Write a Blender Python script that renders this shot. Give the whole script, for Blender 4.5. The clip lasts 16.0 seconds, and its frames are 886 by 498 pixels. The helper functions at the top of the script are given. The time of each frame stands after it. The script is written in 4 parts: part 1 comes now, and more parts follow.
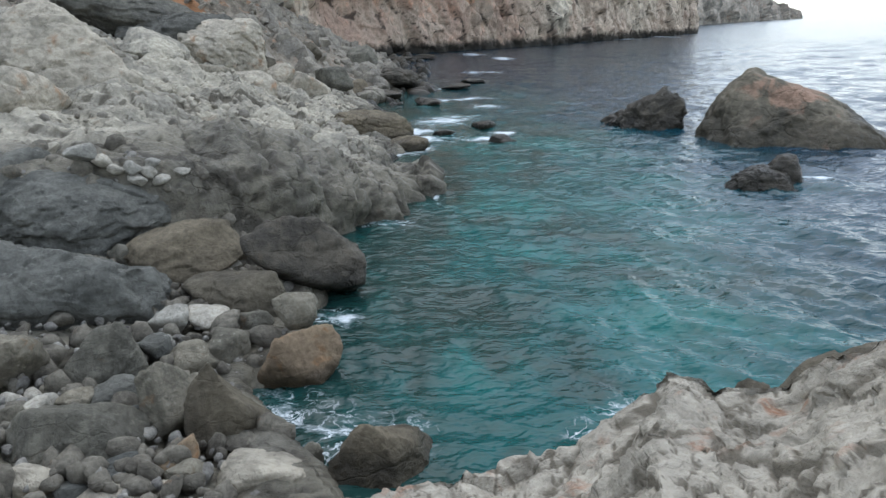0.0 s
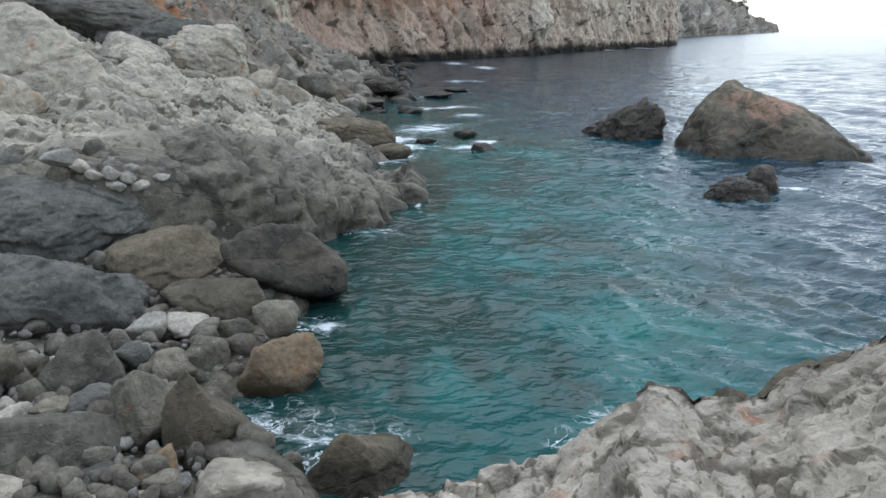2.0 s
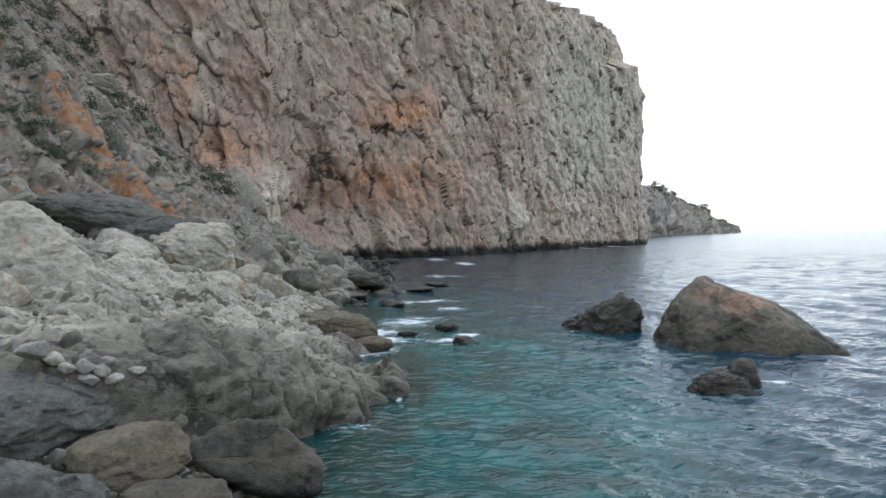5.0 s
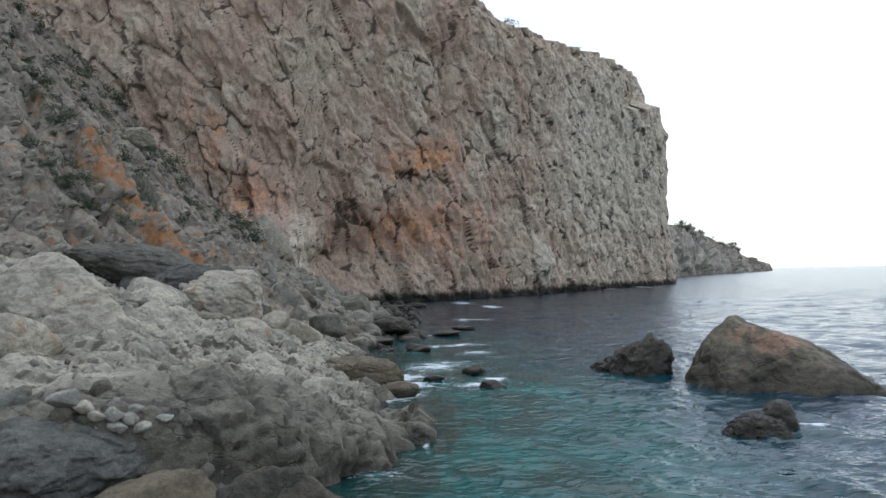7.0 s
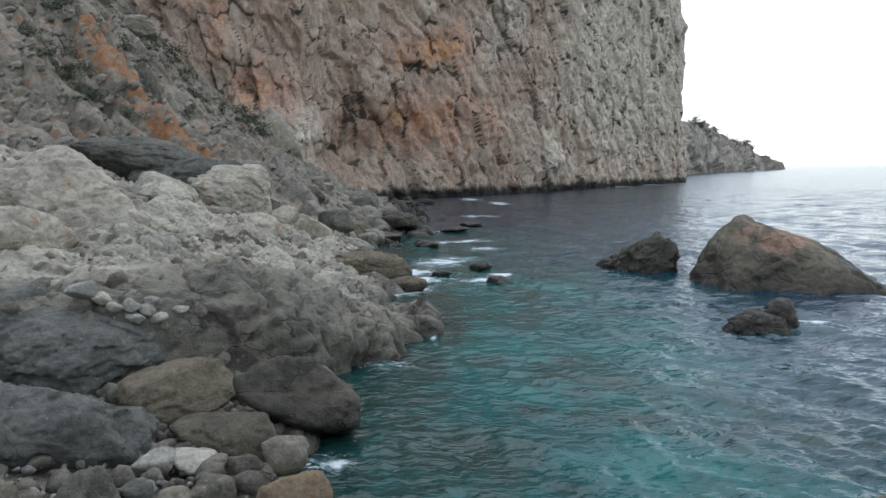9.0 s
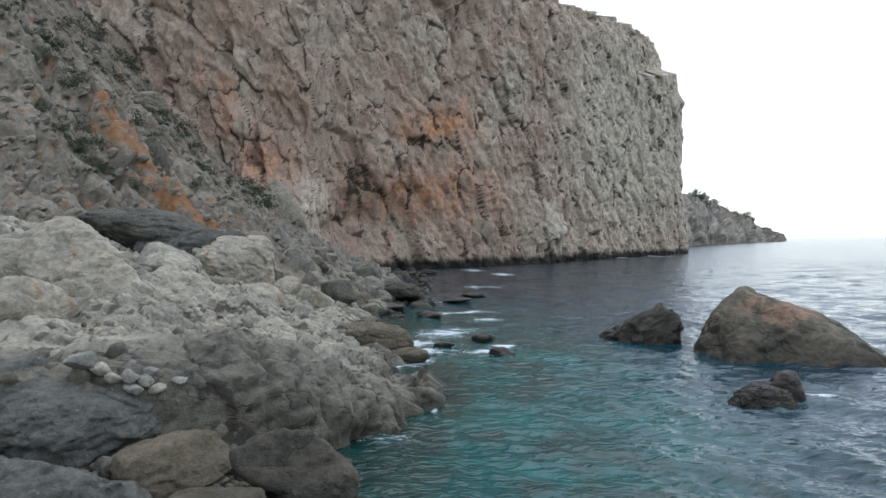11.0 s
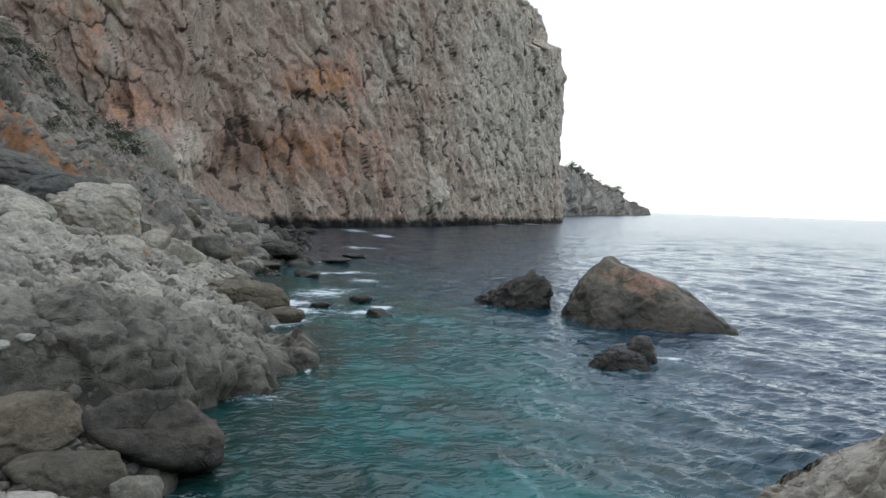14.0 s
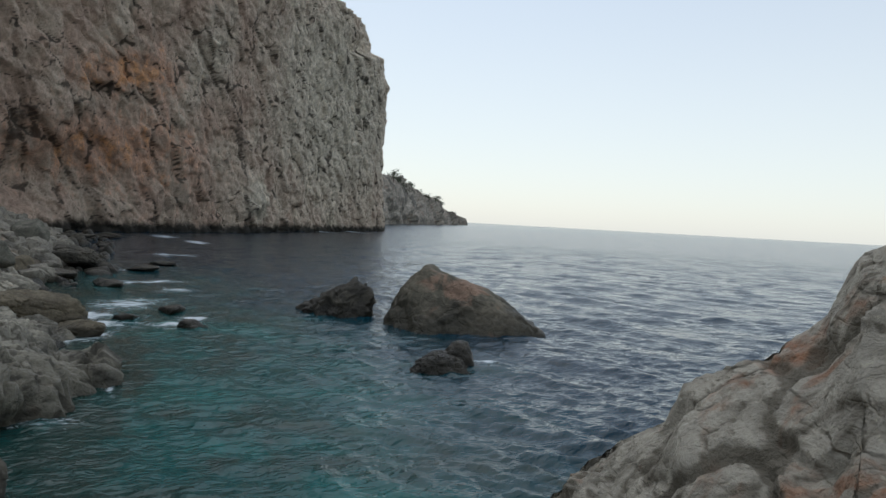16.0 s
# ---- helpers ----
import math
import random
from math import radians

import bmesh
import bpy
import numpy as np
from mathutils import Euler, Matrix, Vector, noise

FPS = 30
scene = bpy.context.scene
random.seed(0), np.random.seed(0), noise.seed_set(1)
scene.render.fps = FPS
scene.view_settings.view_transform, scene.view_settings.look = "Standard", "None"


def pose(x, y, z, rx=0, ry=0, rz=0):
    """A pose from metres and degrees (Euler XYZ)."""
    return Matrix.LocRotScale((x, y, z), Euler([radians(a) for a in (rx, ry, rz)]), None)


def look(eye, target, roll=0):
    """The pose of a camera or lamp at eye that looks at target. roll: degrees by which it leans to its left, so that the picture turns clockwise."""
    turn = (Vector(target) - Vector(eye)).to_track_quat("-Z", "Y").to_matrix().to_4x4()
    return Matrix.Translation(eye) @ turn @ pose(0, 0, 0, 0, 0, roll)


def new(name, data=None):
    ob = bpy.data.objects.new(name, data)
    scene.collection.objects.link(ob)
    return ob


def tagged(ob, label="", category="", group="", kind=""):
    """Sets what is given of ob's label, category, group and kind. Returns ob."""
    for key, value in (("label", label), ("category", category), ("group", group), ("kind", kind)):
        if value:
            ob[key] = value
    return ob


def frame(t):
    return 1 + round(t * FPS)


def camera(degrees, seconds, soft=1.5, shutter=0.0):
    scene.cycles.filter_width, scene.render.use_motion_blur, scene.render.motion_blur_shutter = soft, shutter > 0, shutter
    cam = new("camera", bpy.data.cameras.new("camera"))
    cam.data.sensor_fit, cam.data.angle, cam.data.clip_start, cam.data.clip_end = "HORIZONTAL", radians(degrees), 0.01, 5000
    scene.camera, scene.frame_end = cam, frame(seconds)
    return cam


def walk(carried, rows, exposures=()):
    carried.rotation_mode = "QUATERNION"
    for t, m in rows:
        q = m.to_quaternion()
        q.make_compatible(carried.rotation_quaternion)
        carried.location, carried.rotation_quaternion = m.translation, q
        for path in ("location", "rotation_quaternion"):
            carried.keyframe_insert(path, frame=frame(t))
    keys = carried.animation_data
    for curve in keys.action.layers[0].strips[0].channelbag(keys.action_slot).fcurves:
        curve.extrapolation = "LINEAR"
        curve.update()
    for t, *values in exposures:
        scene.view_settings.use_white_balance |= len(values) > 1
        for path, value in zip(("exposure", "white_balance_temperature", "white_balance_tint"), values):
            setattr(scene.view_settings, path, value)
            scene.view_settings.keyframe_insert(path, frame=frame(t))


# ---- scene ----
cam = camera(66.63, 16.0)
PATH = [
    (0.0, pose(-0.043, 0.044, 4.970, 71.535, 1.438, -4.547)),
    (0.5, pose(-0.042, 0.044, 4.975, 71.688, 0.979, -4.650)),
    (1.0, pose(-0.044, 0.040, 4.976, 71.845, 0.851, -4.994)),
    (1.5, pose(-0.048, 0.040, 4.974, 72.104, 0.792, -5.561)),
    (2.0, pose(-0.049, 0.037, 4.978, 72.183, 0.686, -5.957)),
    (2.5, pose(-0.042, 0.044, 4.969, 72.656, 0.496, -6.477)),
    (3.0, pose(-0.047, 0.042, 4.972, 75.780, 0.203, -7.114)),
    (3.5, pose(-0.052, 0.041, 4.979, 79.409, 0.316, -7.502)),
    (4.0, pose(-0.051, 0.037, 4.988, 82.239, 0.083, -7.676)),
    (4.5, pose(-0.062, 0.032, 4.986, 85.182, 0.279, -7.849)),
    (5.0, pose(-0.057, 0.032, 4.977, 88.461, 0.350, -7.476)),
    (5.2, pose(-0.046, 0.012, 4.972, 89.560, 0.440, -7.486)),
    (7.3, pose(-0.021, -0.005, 4.970, 92.205, 1.404, -4.808)),
    (7.5, pose(-0.025, -0.010, 4.990, 91.485, 1.382, -4.619)),
    (8.0, pose(-0.028, 0.011, 4.998, 88.652, 1.067, -4.992)),
    (8.5, pose(-0.043, 0.023, 5.008, 85.016, 0.925, -4.440)),
    (9.0, pose(-0.029, 0.005, 4.996, 83.389, 0.852, -4.588)),
    (9.5, pose(-0.031, 0.002, 4.990, 87.111, 0.320, -4.562)),
    (9.7, pose(-0.016, -0.025, 4.998, 88.348, 0.432, -4.689)),
    (11.8, pose(0.046, -0.113, 5.012, 89.464, 0.767, -3.998)),
    (12.0, pose(0.073, -0.127, 5.022, 88.517, 0.522, -3.830)),
    (12.5, pose(0.064, -0.112, 5.035, 86.001, 0.349, -4.869)),
    (13.0, pose(0.063, -0.076, 5.034, 84.656, -0.347, -7.066)),
    (13.5, pose(0.084, -0.027, 5.047, 85.120, -1.145, -10.552)),
    (14.0, pose(0.087, -0.025, 5.014, 86.238, -2.033, -14.204)),
    (14.5, pose(0.121, 0.027, 4.992, 86.917, -2.315, -16.557)),
    (15.0, pose(0.135, 0.036, 4.980, 86.840, -2.727, -19.694)),
    (15.5, pose(0.087, -0.008, 4.996, 87.554, -3.529, -24.303)),
    (16.0, pose(0.030, -0.060, 5.020, 87.585, -3.159, -29.221)),
]
walk(cam, PATH, [(0.0, 1.05, 6180, 6), (5.0, 0.90, 6200, 6), (7.5, 0.64, 6230, 6), (8.6, 0.77, 6230, 6), (12.5, 0.77, 6230, 6), (14.5, 0.53, 6260, 5), (15.5, 0.18, 6300, 4), (16.0, -0.08, 6350, 4)])

# ---- light: a bright hazy sky, the veiled sun high behind the cliff ----
SUN_EL, SUN_AZ = 62.0, 10.0
world = bpy.data.worlds.new("evening_sky")
scene.world = world
world.use_nodes = True
wn = world.node_tree
sky = wn.nodes.new("ShaderNodeTexSky")
sky.sky_type, sky.sun_disc = "NISHITA", False
sky.sun_elevation, sky.sun_rotation = radians(SUN_EL), radians(SUN_AZ)
sky.air_density, sky.dust_density, sky.ozone_density = 1.0, 1.0, 1.2
wn.nodes["Background"].inputs["Strength"].default_value = 0.15
veil = wn.nodes.new("ShaderNodeMix")
veil.data_type = "RGBA"
veil.inputs[7].default_value = (6.7, 6.55, 6.45, 1.0)
way = wn.nodes.new("ShaderNodeTexCoord")
up = wn.nodes.new("ShaderNodeSeparateXYZ")
haze = wn.nodes.new("ShaderNodeMapRange")
haze.interpolation_type = "SMOOTHSTEP"
for socket, value in zip(list(haze.inputs)[1:5], (0.0, 0.5, 0.72, 0.40)):
    socket.default_value = value
wn.links.new(way.outputs["Generated"], up.inputs[0])
wn.links.new(up.outputs[2], haze.inputs[0])
wn.links.new(haze.outputs[0], veil.inputs[0])
wn.links.new(sky.outputs[0], veil.inputs[6])
wn.links.new(veil.outputs[2], wn.nodes["Background"].inputs["Color"])
sun_data = bpy.data.lights.new("sun", "SUN")
sun_data.energy, sun_data.angle, sun_data.color = 0.5, radians(60), (1.0, 0.97, 0.93)
sun = new("sun", sun_data)
sun_dir = Vector((math.sin(radians(SUN_AZ)) * math.cos(radians(SUN_EL)), math.cos(radians(SUN_AZ)) * math.cos(radians(SUN_EL)), math.sin(radians(SUN_EL))))
sun.matrix_world = look(sun_dir * 200, (0, 0, 0))


# ---- noise, on whole arrays ----
def hashed(ix, iy, iz, seed):
    h = (ix.astype(np.int64) * 374761393 + iy.astype(np.int64) * 668265263 + iz.astype(np.int64) * 2147483647 + seed * 1274126177) & 0xFFFFFFFF
    h = ((h ^ (h >> 13)) * 1274126177) & 0xFFFFFFFF
    h = ((h ^ (h >> 16)) * 2246822519) & 0xFFFFFFFF
    return ((h ^ (h >> 15)) & 0xFFFFFF) / 16777216.0


def vnoise(p, seed=0):
    """Smooth noise, -1 to 1, of an (n, 3) array."""
    i = np.floor(p).astype(np.int64)
    f = p - i
    w = f * f * f * (f * (f * 6 - 15) + 10)
    out = 0
    for dx in (0, 1):
        for dy in (0, 1):
            for dz in (0, 1):
                a, b, c = i[:, 0] + dx, i[:, 1] + dy, i[:, 2] + dz
                g = [hashed(a, b, c, seed + k) * 2 - 1 for k in (0, 17, 31)]
                d = g[0] * (f[:, 0] - dx) + g[1] * (f[:, 1] - dy) + g[2] * (f[:, 2] - dz)
                out = out + d * np.abs(1 - dx - w[:, 0]) * np.abs(1 - dy - w[:, 1]) * np.abs(1 - dz - w[:, 2])
    return out * 1.4


def fbm(p, octaves=4, seed=0, gain=0.5):
    out, a = 0, 1.0
    for k in range(octaves):
        out, p, a = out + a * vnoise(p, seed + 101 * k), p * 2.03 + 7.1, a * gain
    return out


def blocks(p, seed=0, tilt=0.8, uneven=1.0):
    """Broken rock: every cell a tilted facet. Returns the relief, about -1 to 1, and the distance to the nearest crack."""
    i = np.floor(p).astype(np.int64)
    best, second = np.full(len(p), 9.0), np.full(len(p), 9.0)
    value = np.zeros(len(p))
    level = np.ptp(p[:, 2]) == 0
    for dx in (-1, 0, 1):
        for dy in (-1, 0, 1):
            for dz in ((0,) if level else (-1, 0, 1)):
                a, b, c = i[:, 0] + dx, i[:, 1] + dy, i[:, 2] + dz
                v = [p[:, 0] - a - hashed(a, b, c, seed + 1), p[:, 1] - b - hashed(a, b, c, seed + 2)]
                v.append(np.zeros(len(p)) if level else p[:, 2] - c - hashed(a, b, c, seed + 3))
                d = v[0] ** 2 + v[1] ** 2 + v[2] ** 2
                near = d < best
                second = np.where(near, best, np.minimum(second, d))
                best = np.where(near, d, best)
                k = np.nonzero(near)[0]
                a, b, c = a[k], b[k], c[k]
                e = [hashed(a, b, c, seed + m) * 2 - 1 for m in (4, 5, 6, 7)]
                value[k] = uneven * e[3] + tilt * (e[0] * v[0][k] + e[1] * v[1][k] + e[2] * v[2][k]) * 1.6
    return value, np.sqrt(second) - np.sqrt(best)


def cracked(p, size, seed=0, tilt=0.8, deep=0.3, uneven=1.0):
    """Relief of fractured rock in units of its size, and how far each point lies in a crack, 0 to 1."""
    warp = np.stack([fbm(p / size * 1.2, 3, seed + k) for k in (11, 12, 13)], 1) * 0.24
    warp[:, 2] *= np.ptp(p[:, 2]) > 0
    q = p / size + warp
    a, crack = blocks(q, seed, tilt, uneven)
    b, small = blocks(q * 2.6, seed + 50, tilt, uneven)
    open_here = step(-0.3, 0.3, vnoise(p / size * 0.7 + 4.2, seed + 5))
    gap = np.clip(1 - crack / 0.075, 0, 1) * open_here
    fine = np.clip(1 - small / 0.10, 0, 1) * (1 - 0.6 * open_here)
    out = 0.42 * a + 0.20 * b + 0.10 * step(0, 0.25, crack) + 0.11 * fbm(q * 4.5, 3, seed + 60)
    return out - deep * gap - 0.3 * deep * fine, np.clip(gap + 0.45 * fine, 0, 1)


def rocky(p, size, seed=0, tilt=0.8):
    """Relief of broken limestone in units of its size: large blocks, lesser blocks, cracks and grain."""
    return cracked(p, size, seed, tilt, 0.2)[0]


def strata(p, thick, seed=0):
    """Relief of tilted, wavy layers, each a little proud of the one below, 0 to 1."""
    l = (p[:, 0] * 0.22 - p[:, 1] * 0.30 + p[:, 2] * 0.93) / thick + 1.1 * fbm(p * 0.45, 3, seed) + 0.25 * fbm(p * 2.2, 2, seed + 3)
    k = np.floor(l)
    f = l - k
    proud = hashed(k.astype(np.int64), k.astype(np.int64) * 0, k.astype(np.int64) * 0, seed)
    return (0.35 + 0.65 * proud) * step(0.0, 0.25, f) * step(1.0, 0.8, f)


def step(a, b, x):
    t = np.clip((x - a) / (b - a), 0, 1)
    return t * t * (3 - 2 * t)


def sheet(name, x, y, z, mat, flip=False, smooth=True):
    """A grid of points, rows by columns, as one mesh."""
    rows, cols = x.shape
    me = bpy.data.meshes.new(name)
    k = np.arange(rows * cols).reshape(rows, cols)
    quad = np.stack([k[:-1, :-1], k[:-1, 1:], k[1:, 1:], k[1:, :-1]], -1).reshape(-1, 4)
    if flip:
        quad = quad[:, ::-1]
    me.vertices.add(rows * cols)
    me.vertices.foreach_set("co", np.stack([x, y, z], -1).astype(np.float32).ravel())
    me.loops.add(quad.size)
    me.loops.foreach_set("vertex_index", quad.astype(np.int32).ravel())
    me.polygons.add(len(quad))
    me.polygons.foreach_set("loop_start", np.arange(0, quad.size, 4, dtype=np.int32))
    me.update(calc_edges=True)
    me.validate()
    if smooth:
        me.polygons.foreach_set("use_smooth", np.ones(len(quad), dtype=bool))
    me.materials.append(mat)
    return new(name, me)


def push(x, y, z, d):
    """Moves the points of a grid by d along the normals of its smooth form."""
    du = [np.gradient(a, axis=1) for a in (x, y, z)]
    dv = [np.gradient(a, axis=0) for a in (x, y, z)]
    n = [du[1] * dv[2] - du[2] * dv[1], du[2] * dv[0] - du[0] * dv[2], du[0] * dv[1] - du[1] * dv[0]]
    l = np.sqrt(n[0] ** 2 + n[1] ** 2 + n[2] ** 2) * np.where(n[2] < 0, -1, 1) + 1e-12
    return x + n[0] / l * d, y + n[1] / l * d, z + n[2] / l * d


def attribute(ob, name, values):
    at = ob.data.attributes.new(name, "FLOAT", "POINT")
    at.data.foreach_set("value", np.asarray(values, dtype=np.float32).ravel())


# ---- materials ----
class Nodes:
    def __init__(self, name):
        self.mat = bpy.data.materials.new(name)
        self.mat.use_nodes = True
        self.t = self.mat.node_tree
        self.bsdf = self.t.nodes["Principled BSDF"]
        self.out = self.t.nodes["Material Output"]

    def link(self, a, b):
        self.t.links.new(a, b)

    def put(self, socket, v):
        if isinstance(v, (int, float)):
            socket.default_value = v
        elif isinstance(v, tuple):
            socket.default_value = (*v, 1.0) if len(v) == 3 and socket.type == "RGBA" else v
        else:
            self.link(v, socket)

    def node(self, kind, **values):
        n = self.t.nodes.new(kind)
        for key, v in values.items():
            self.put(n.inputs[key.replace("_", " ")], v)
        return n

    def math(self, op, a, b=0.0, c=0.0):
        n = self.t.nodes.new("ShaderNodeMath")
        n.operation = op
        for s, v in zip(n.inputs, (a, b, c)):
            self.put(s, v)
        return n.outputs[0]

    def place(self, scale=(1, 1, 1), rot=(0, 0, 0), shift=None):
        c = self.t.nodes.new("ShaderNodeTexCoord")
        m = self.t.nodes.new("ShaderNodeMapping")
        m.inputs["Scale"].default_value, m.inputs["Rotation"].default_value = scale, rot
        self.link(c.outputs["Object"], m.inputs["Vector"])
        if shift is not None:
            v = self.t.nodes.new("ShaderNodeCombineXYZ")
            for s in v.inputs:
                self.link(shift, s)
            self.link(v.outputs[0], m.inputs["Location"])
        return m.outputs[0]

    def noise(self, at, scale, detail=5.0, rough=0.6, warp=0.0):
        n = self.node("ShaderNodeTexNoise", Vector=at, Scale=scale, Detail=detail, Roughness=rough, Distortion=warp)
        return n.outputs["Fac"]

    def cells(self, at, scale, feature="DISTANCE_TO_EDGE"):
        n = self.t.nodes.new("ShaderNodeTexVoronoi")
        n.feature = feature
        self.put(n.inputs["Vector"], at)
        self.put(n.inputs["Scale"], scale)
        return n.outputs[0]

    def warped(self, at, scale, amount):
        c = self.node("ShaderNodeTexNoise", Vector=at, Scale=scale, Detail=4.0)
        v = self.t.nodes.new("ShaderNodeVectorMath")
        v.operation = "MULTIPLY_ADD"
        self.link(c.outputs["Color"], v.inputs[0])
        v.inputs[1].default_value = (amount, amount, amount)
        self.link(at, v.inputs[2])
        return v.outputs[0]

    def ramp(self, v, a, b, lo=0.0, hi=1.0):
        n = self.t.nodes.new("ShaderNodeMapRange")
        n.interpolation_type = "SMOOTHSTEP"
        for s, x in zip(n.inputs, (v, a, b, lo, hi)):
            self.put(s, x)
        return n.outputs[0]

    def mix(self, f, a, b, kind="MIX"):
        n = self.t.nodes.new("ShaderNodeMix")
        n.data_type, n.blend_type = "RGBA", kind
        self.put(n.inputs[0], f)
        self.put(n.inputs[6], a)
        self.put(n.inputs[7], b)
        return n.outputs[2]

    def bump(self, h, distance, strength=1.0, normal=None):
        n = self.node("ShaderNodeBump", Height=h, Distance=distance, Strength=strength)
        if normal is not None:
            self.link(normal, n.inputs["Normal"])
        return n.outputs[0]

    def attr(self, name):
        n = self.t.nodes.new("ShaderNodeAttribute")
        n.attribute_name = name
        return n.outputs["Fac"]

    def done(self, color, rough, normal=None, spec=0.4):
        self.put(self.bsdf.inputs["Base Color"], color)
        self.put(self.bsdf.inputs["Roughness"], rough)
        self.put(self.bsdf.inputs["Specular IOR Level"], spec)
        if normal is not None:
            self.link(normal, self.bsdf.inputs["Normal"])
        return self.mat


def stone(name, light, dark, rust, size=1.0, rusty=0.62, stretch=(1, 1, 1), vary=False, wet=None, rough=0.85, lichen=None, relief=1.0, stained=False, cracks=0.0, faced=False, fissured=1.0, shaded_gaps=False):
    """Weathered limestone: two greys in patches, rust stains, pitting, layers. size: metres of the large patches. wet: height up to which the sea keeps it dark."""
    n = Nodes(name)
    shift = None
    if vary:
        info = n.t.nodes.new("ShaderNodeObjectInfo")
        shift = n.math("MULTIPLY", info.outputs["Random"], 37.0)
    at = n.place(tuple(s / size for s in stretch), (0, 0, 0), shift)
    big = n.noise(at, 0.8, 6, 0.62)
    blotch = n.noise(at, 3.1, 6, 0.68, 0.3)
    fine = n.noise(at, 6.5, 8, 0.66, 0.2)
    speck = n.noise(at, 24.0, 4, 0.65)
    pits = n.cells(n.warped(at, 5.0, 0.3), 9.0, "F1")
    layer = n.noise(n.place((1.0 / size, 1.0 / size, 4.0 / size), (0.45, 0.3, 0.2), shift), 2.2, 6, 0.66, 0.3)
    gap = n.warped(n.place((1.0 / size, 1.0 / size, 1.9 / size), (0.5, 0.3, 0.4), shift), 1.7, 0.75)
    wide = n.math("MAXIMUM", n.ramp(n.cells(gap, 0.8), 0.0, 0.035), n.ramp(n.noise(at, 0.9, 3), 0.46, 0.56))
    narrow = n.math("MAXIMUM", n.ramp(n.cells(gap, 2.7), 0.0, 0.06), n.ramp(n.noise(at, 2.1, 3), 0.47, 0.57))
    col = n.mix(n.ramp(big, 0.38, 0.62), dark, light)
    col = n.mix(n.ramp(blotch, 0.52, 0.66, 0.0, 0.7), col, light)
    col = n.mix(n.ramp(blotch, 0.44, 0.34, 0.0, 0.6), col, dark)
    stain = n.noise(at, 1.7, 5, 0.6, 0.6)
    if stained:
        stain = n.math("ADD", stain, n.math("MULTIPLY", n.attr("rust"), 0.28))
    col = n.mix(n.ramp(stain, rusty - 0.04, rusty + 0.12), col, rust)
    if lichen:
        col = n.mix(n.ramp(n.noise(at, 4.3, 6, 0.7), 0.58, 0.72), col, lichen)
    col = n.mix(0.13, col, n.mix(n.ramp(layer, 0.38, 0.58), (0.45, 0.45, 0.45), (1.0, 1.0, 1.0)), "MULTIPLY")
    col = n.mix(0.42, col, n.mix(n.ramp(fine, 0.40, 0.57), (0.42, 0.41, 0.39), (1.0, 1.0, 1.0)), "MULTIPLY")
    col = n.mix(n.ramp(speck, 0.60, 0.70, 0.0, 0.22), col, n.mix(1.0, light, (1.35, 1.35, 1.1), "MULTIPLY"))
    col = n.mix(0.3, col, n.mix(n.ramp(pits, 0.05, 0.22), (0.3, 0.29, 0.27), (1.0, 1.0, 1.0)), "MULTIPLY")
    col = n.mix(n.math("MULTIPLY", n.math("SUBTRACT", 1.0, wide), 0.26 * fissured), col, n.mix(1.0, dark, (0.45, 0.42, 0.38), "MULTIPLY"))
    col = n.mix(n.math("MULTIPLY", n.math("SUBTRACT", 1.0, narrow), 0.12 * fissured), col, n.mix(1.0, dark, (0.55, 0.52, 0.48), "MULTIPLY"))
    # shade of the cracks is painted in: darker stone colour along the gap mask
    if shaded_gaps:
        deep = n.math("ADD", n.attr("gap"), n.math("MULTIPLY", n.math("SUBTRACT", fine, 0.5), 0.7))
        col = n.mix(n.ramp(deep, 0.25, 0.85, 0.0, 0.8), col, n.mix(1.0, dark, (0.30, 0.28, 0.25), "MULTIPLY"))
    col = n.mix(1.0, col, (0.795, 0.806, 0.785), "MULTIPLY")
    if vary:
        col = n.mix(1.0, col, n.mix(info.outputs["Random"], (0.74, 0.76, 0.76), (1.15, 1.12, 1.05)), "MULTIPLY")
    r = rough
    if wet is not None:
        geo = n.t.nodes.new("ShaderNodeNewGeometry")
        sep = n.node("ShaderNodeSeparateXYZ", Vector=geo.outputs["Position"])
        edge = n.math("ADD", sep.outputs[2], n.math("MULTIPLY", n.math("SUBTRACT", n.noise(geo.outputs["Position"], 0.9, 4), 0.5), wet * 1.6))
        f = n.ramp(edge, wet * 0.35, wet * 1.1, 1.0, 0.0)
        if faced:
            f = n.math("MAXIMUM", f, n.ramp(n.math("ADD", n.attr("tide"), n.math("SUBTRACT", blotch, 0.5)), 0.05, 1.0))
        col = n.mix(f, col, n.mix(1.0, col, (0.37, 0.365, 0.345) if faced else (0.35, 0.345, 0.31), "MULTIPLY"))
        r = n.math("SUBTRACT", rough, n.math("MULTIPLY", f, 0.35))
    h = n.math("ADD", n.math("MULTIPLY", fine, 0.45), n.math("MULTIPLY", blotch, 0.9))
    h = n.math("ADD", h, n.math("MULTIPLY", speck, 0.10))
    h = n.math("ADD", h, n.math("MULTIPLY", n.ramp(pits, 0.0, 0.25), 0.12))
    h = n.math("ADD", h, n.math("MULTIPLY", layer, 0.22))
    h = n.math("ADD", h, n.math("MULTIPLY", wide, 0.28 * fissured))
    h = n.math("ADD", h, n.math("MULTIPLY", narrow, 0.1 * fissured))
    if cracks:
        split = n.cells(n.warped(at, 2.0, 0.5), 1.6)
        h = n.math("ADD", h, n.math("MULTIPLY", n.ramp(split, 0.0, 0.045), cracks))
    return n.done(col, r, n.bump(h, 0.10 * size * relief, 1.0), 0.3)


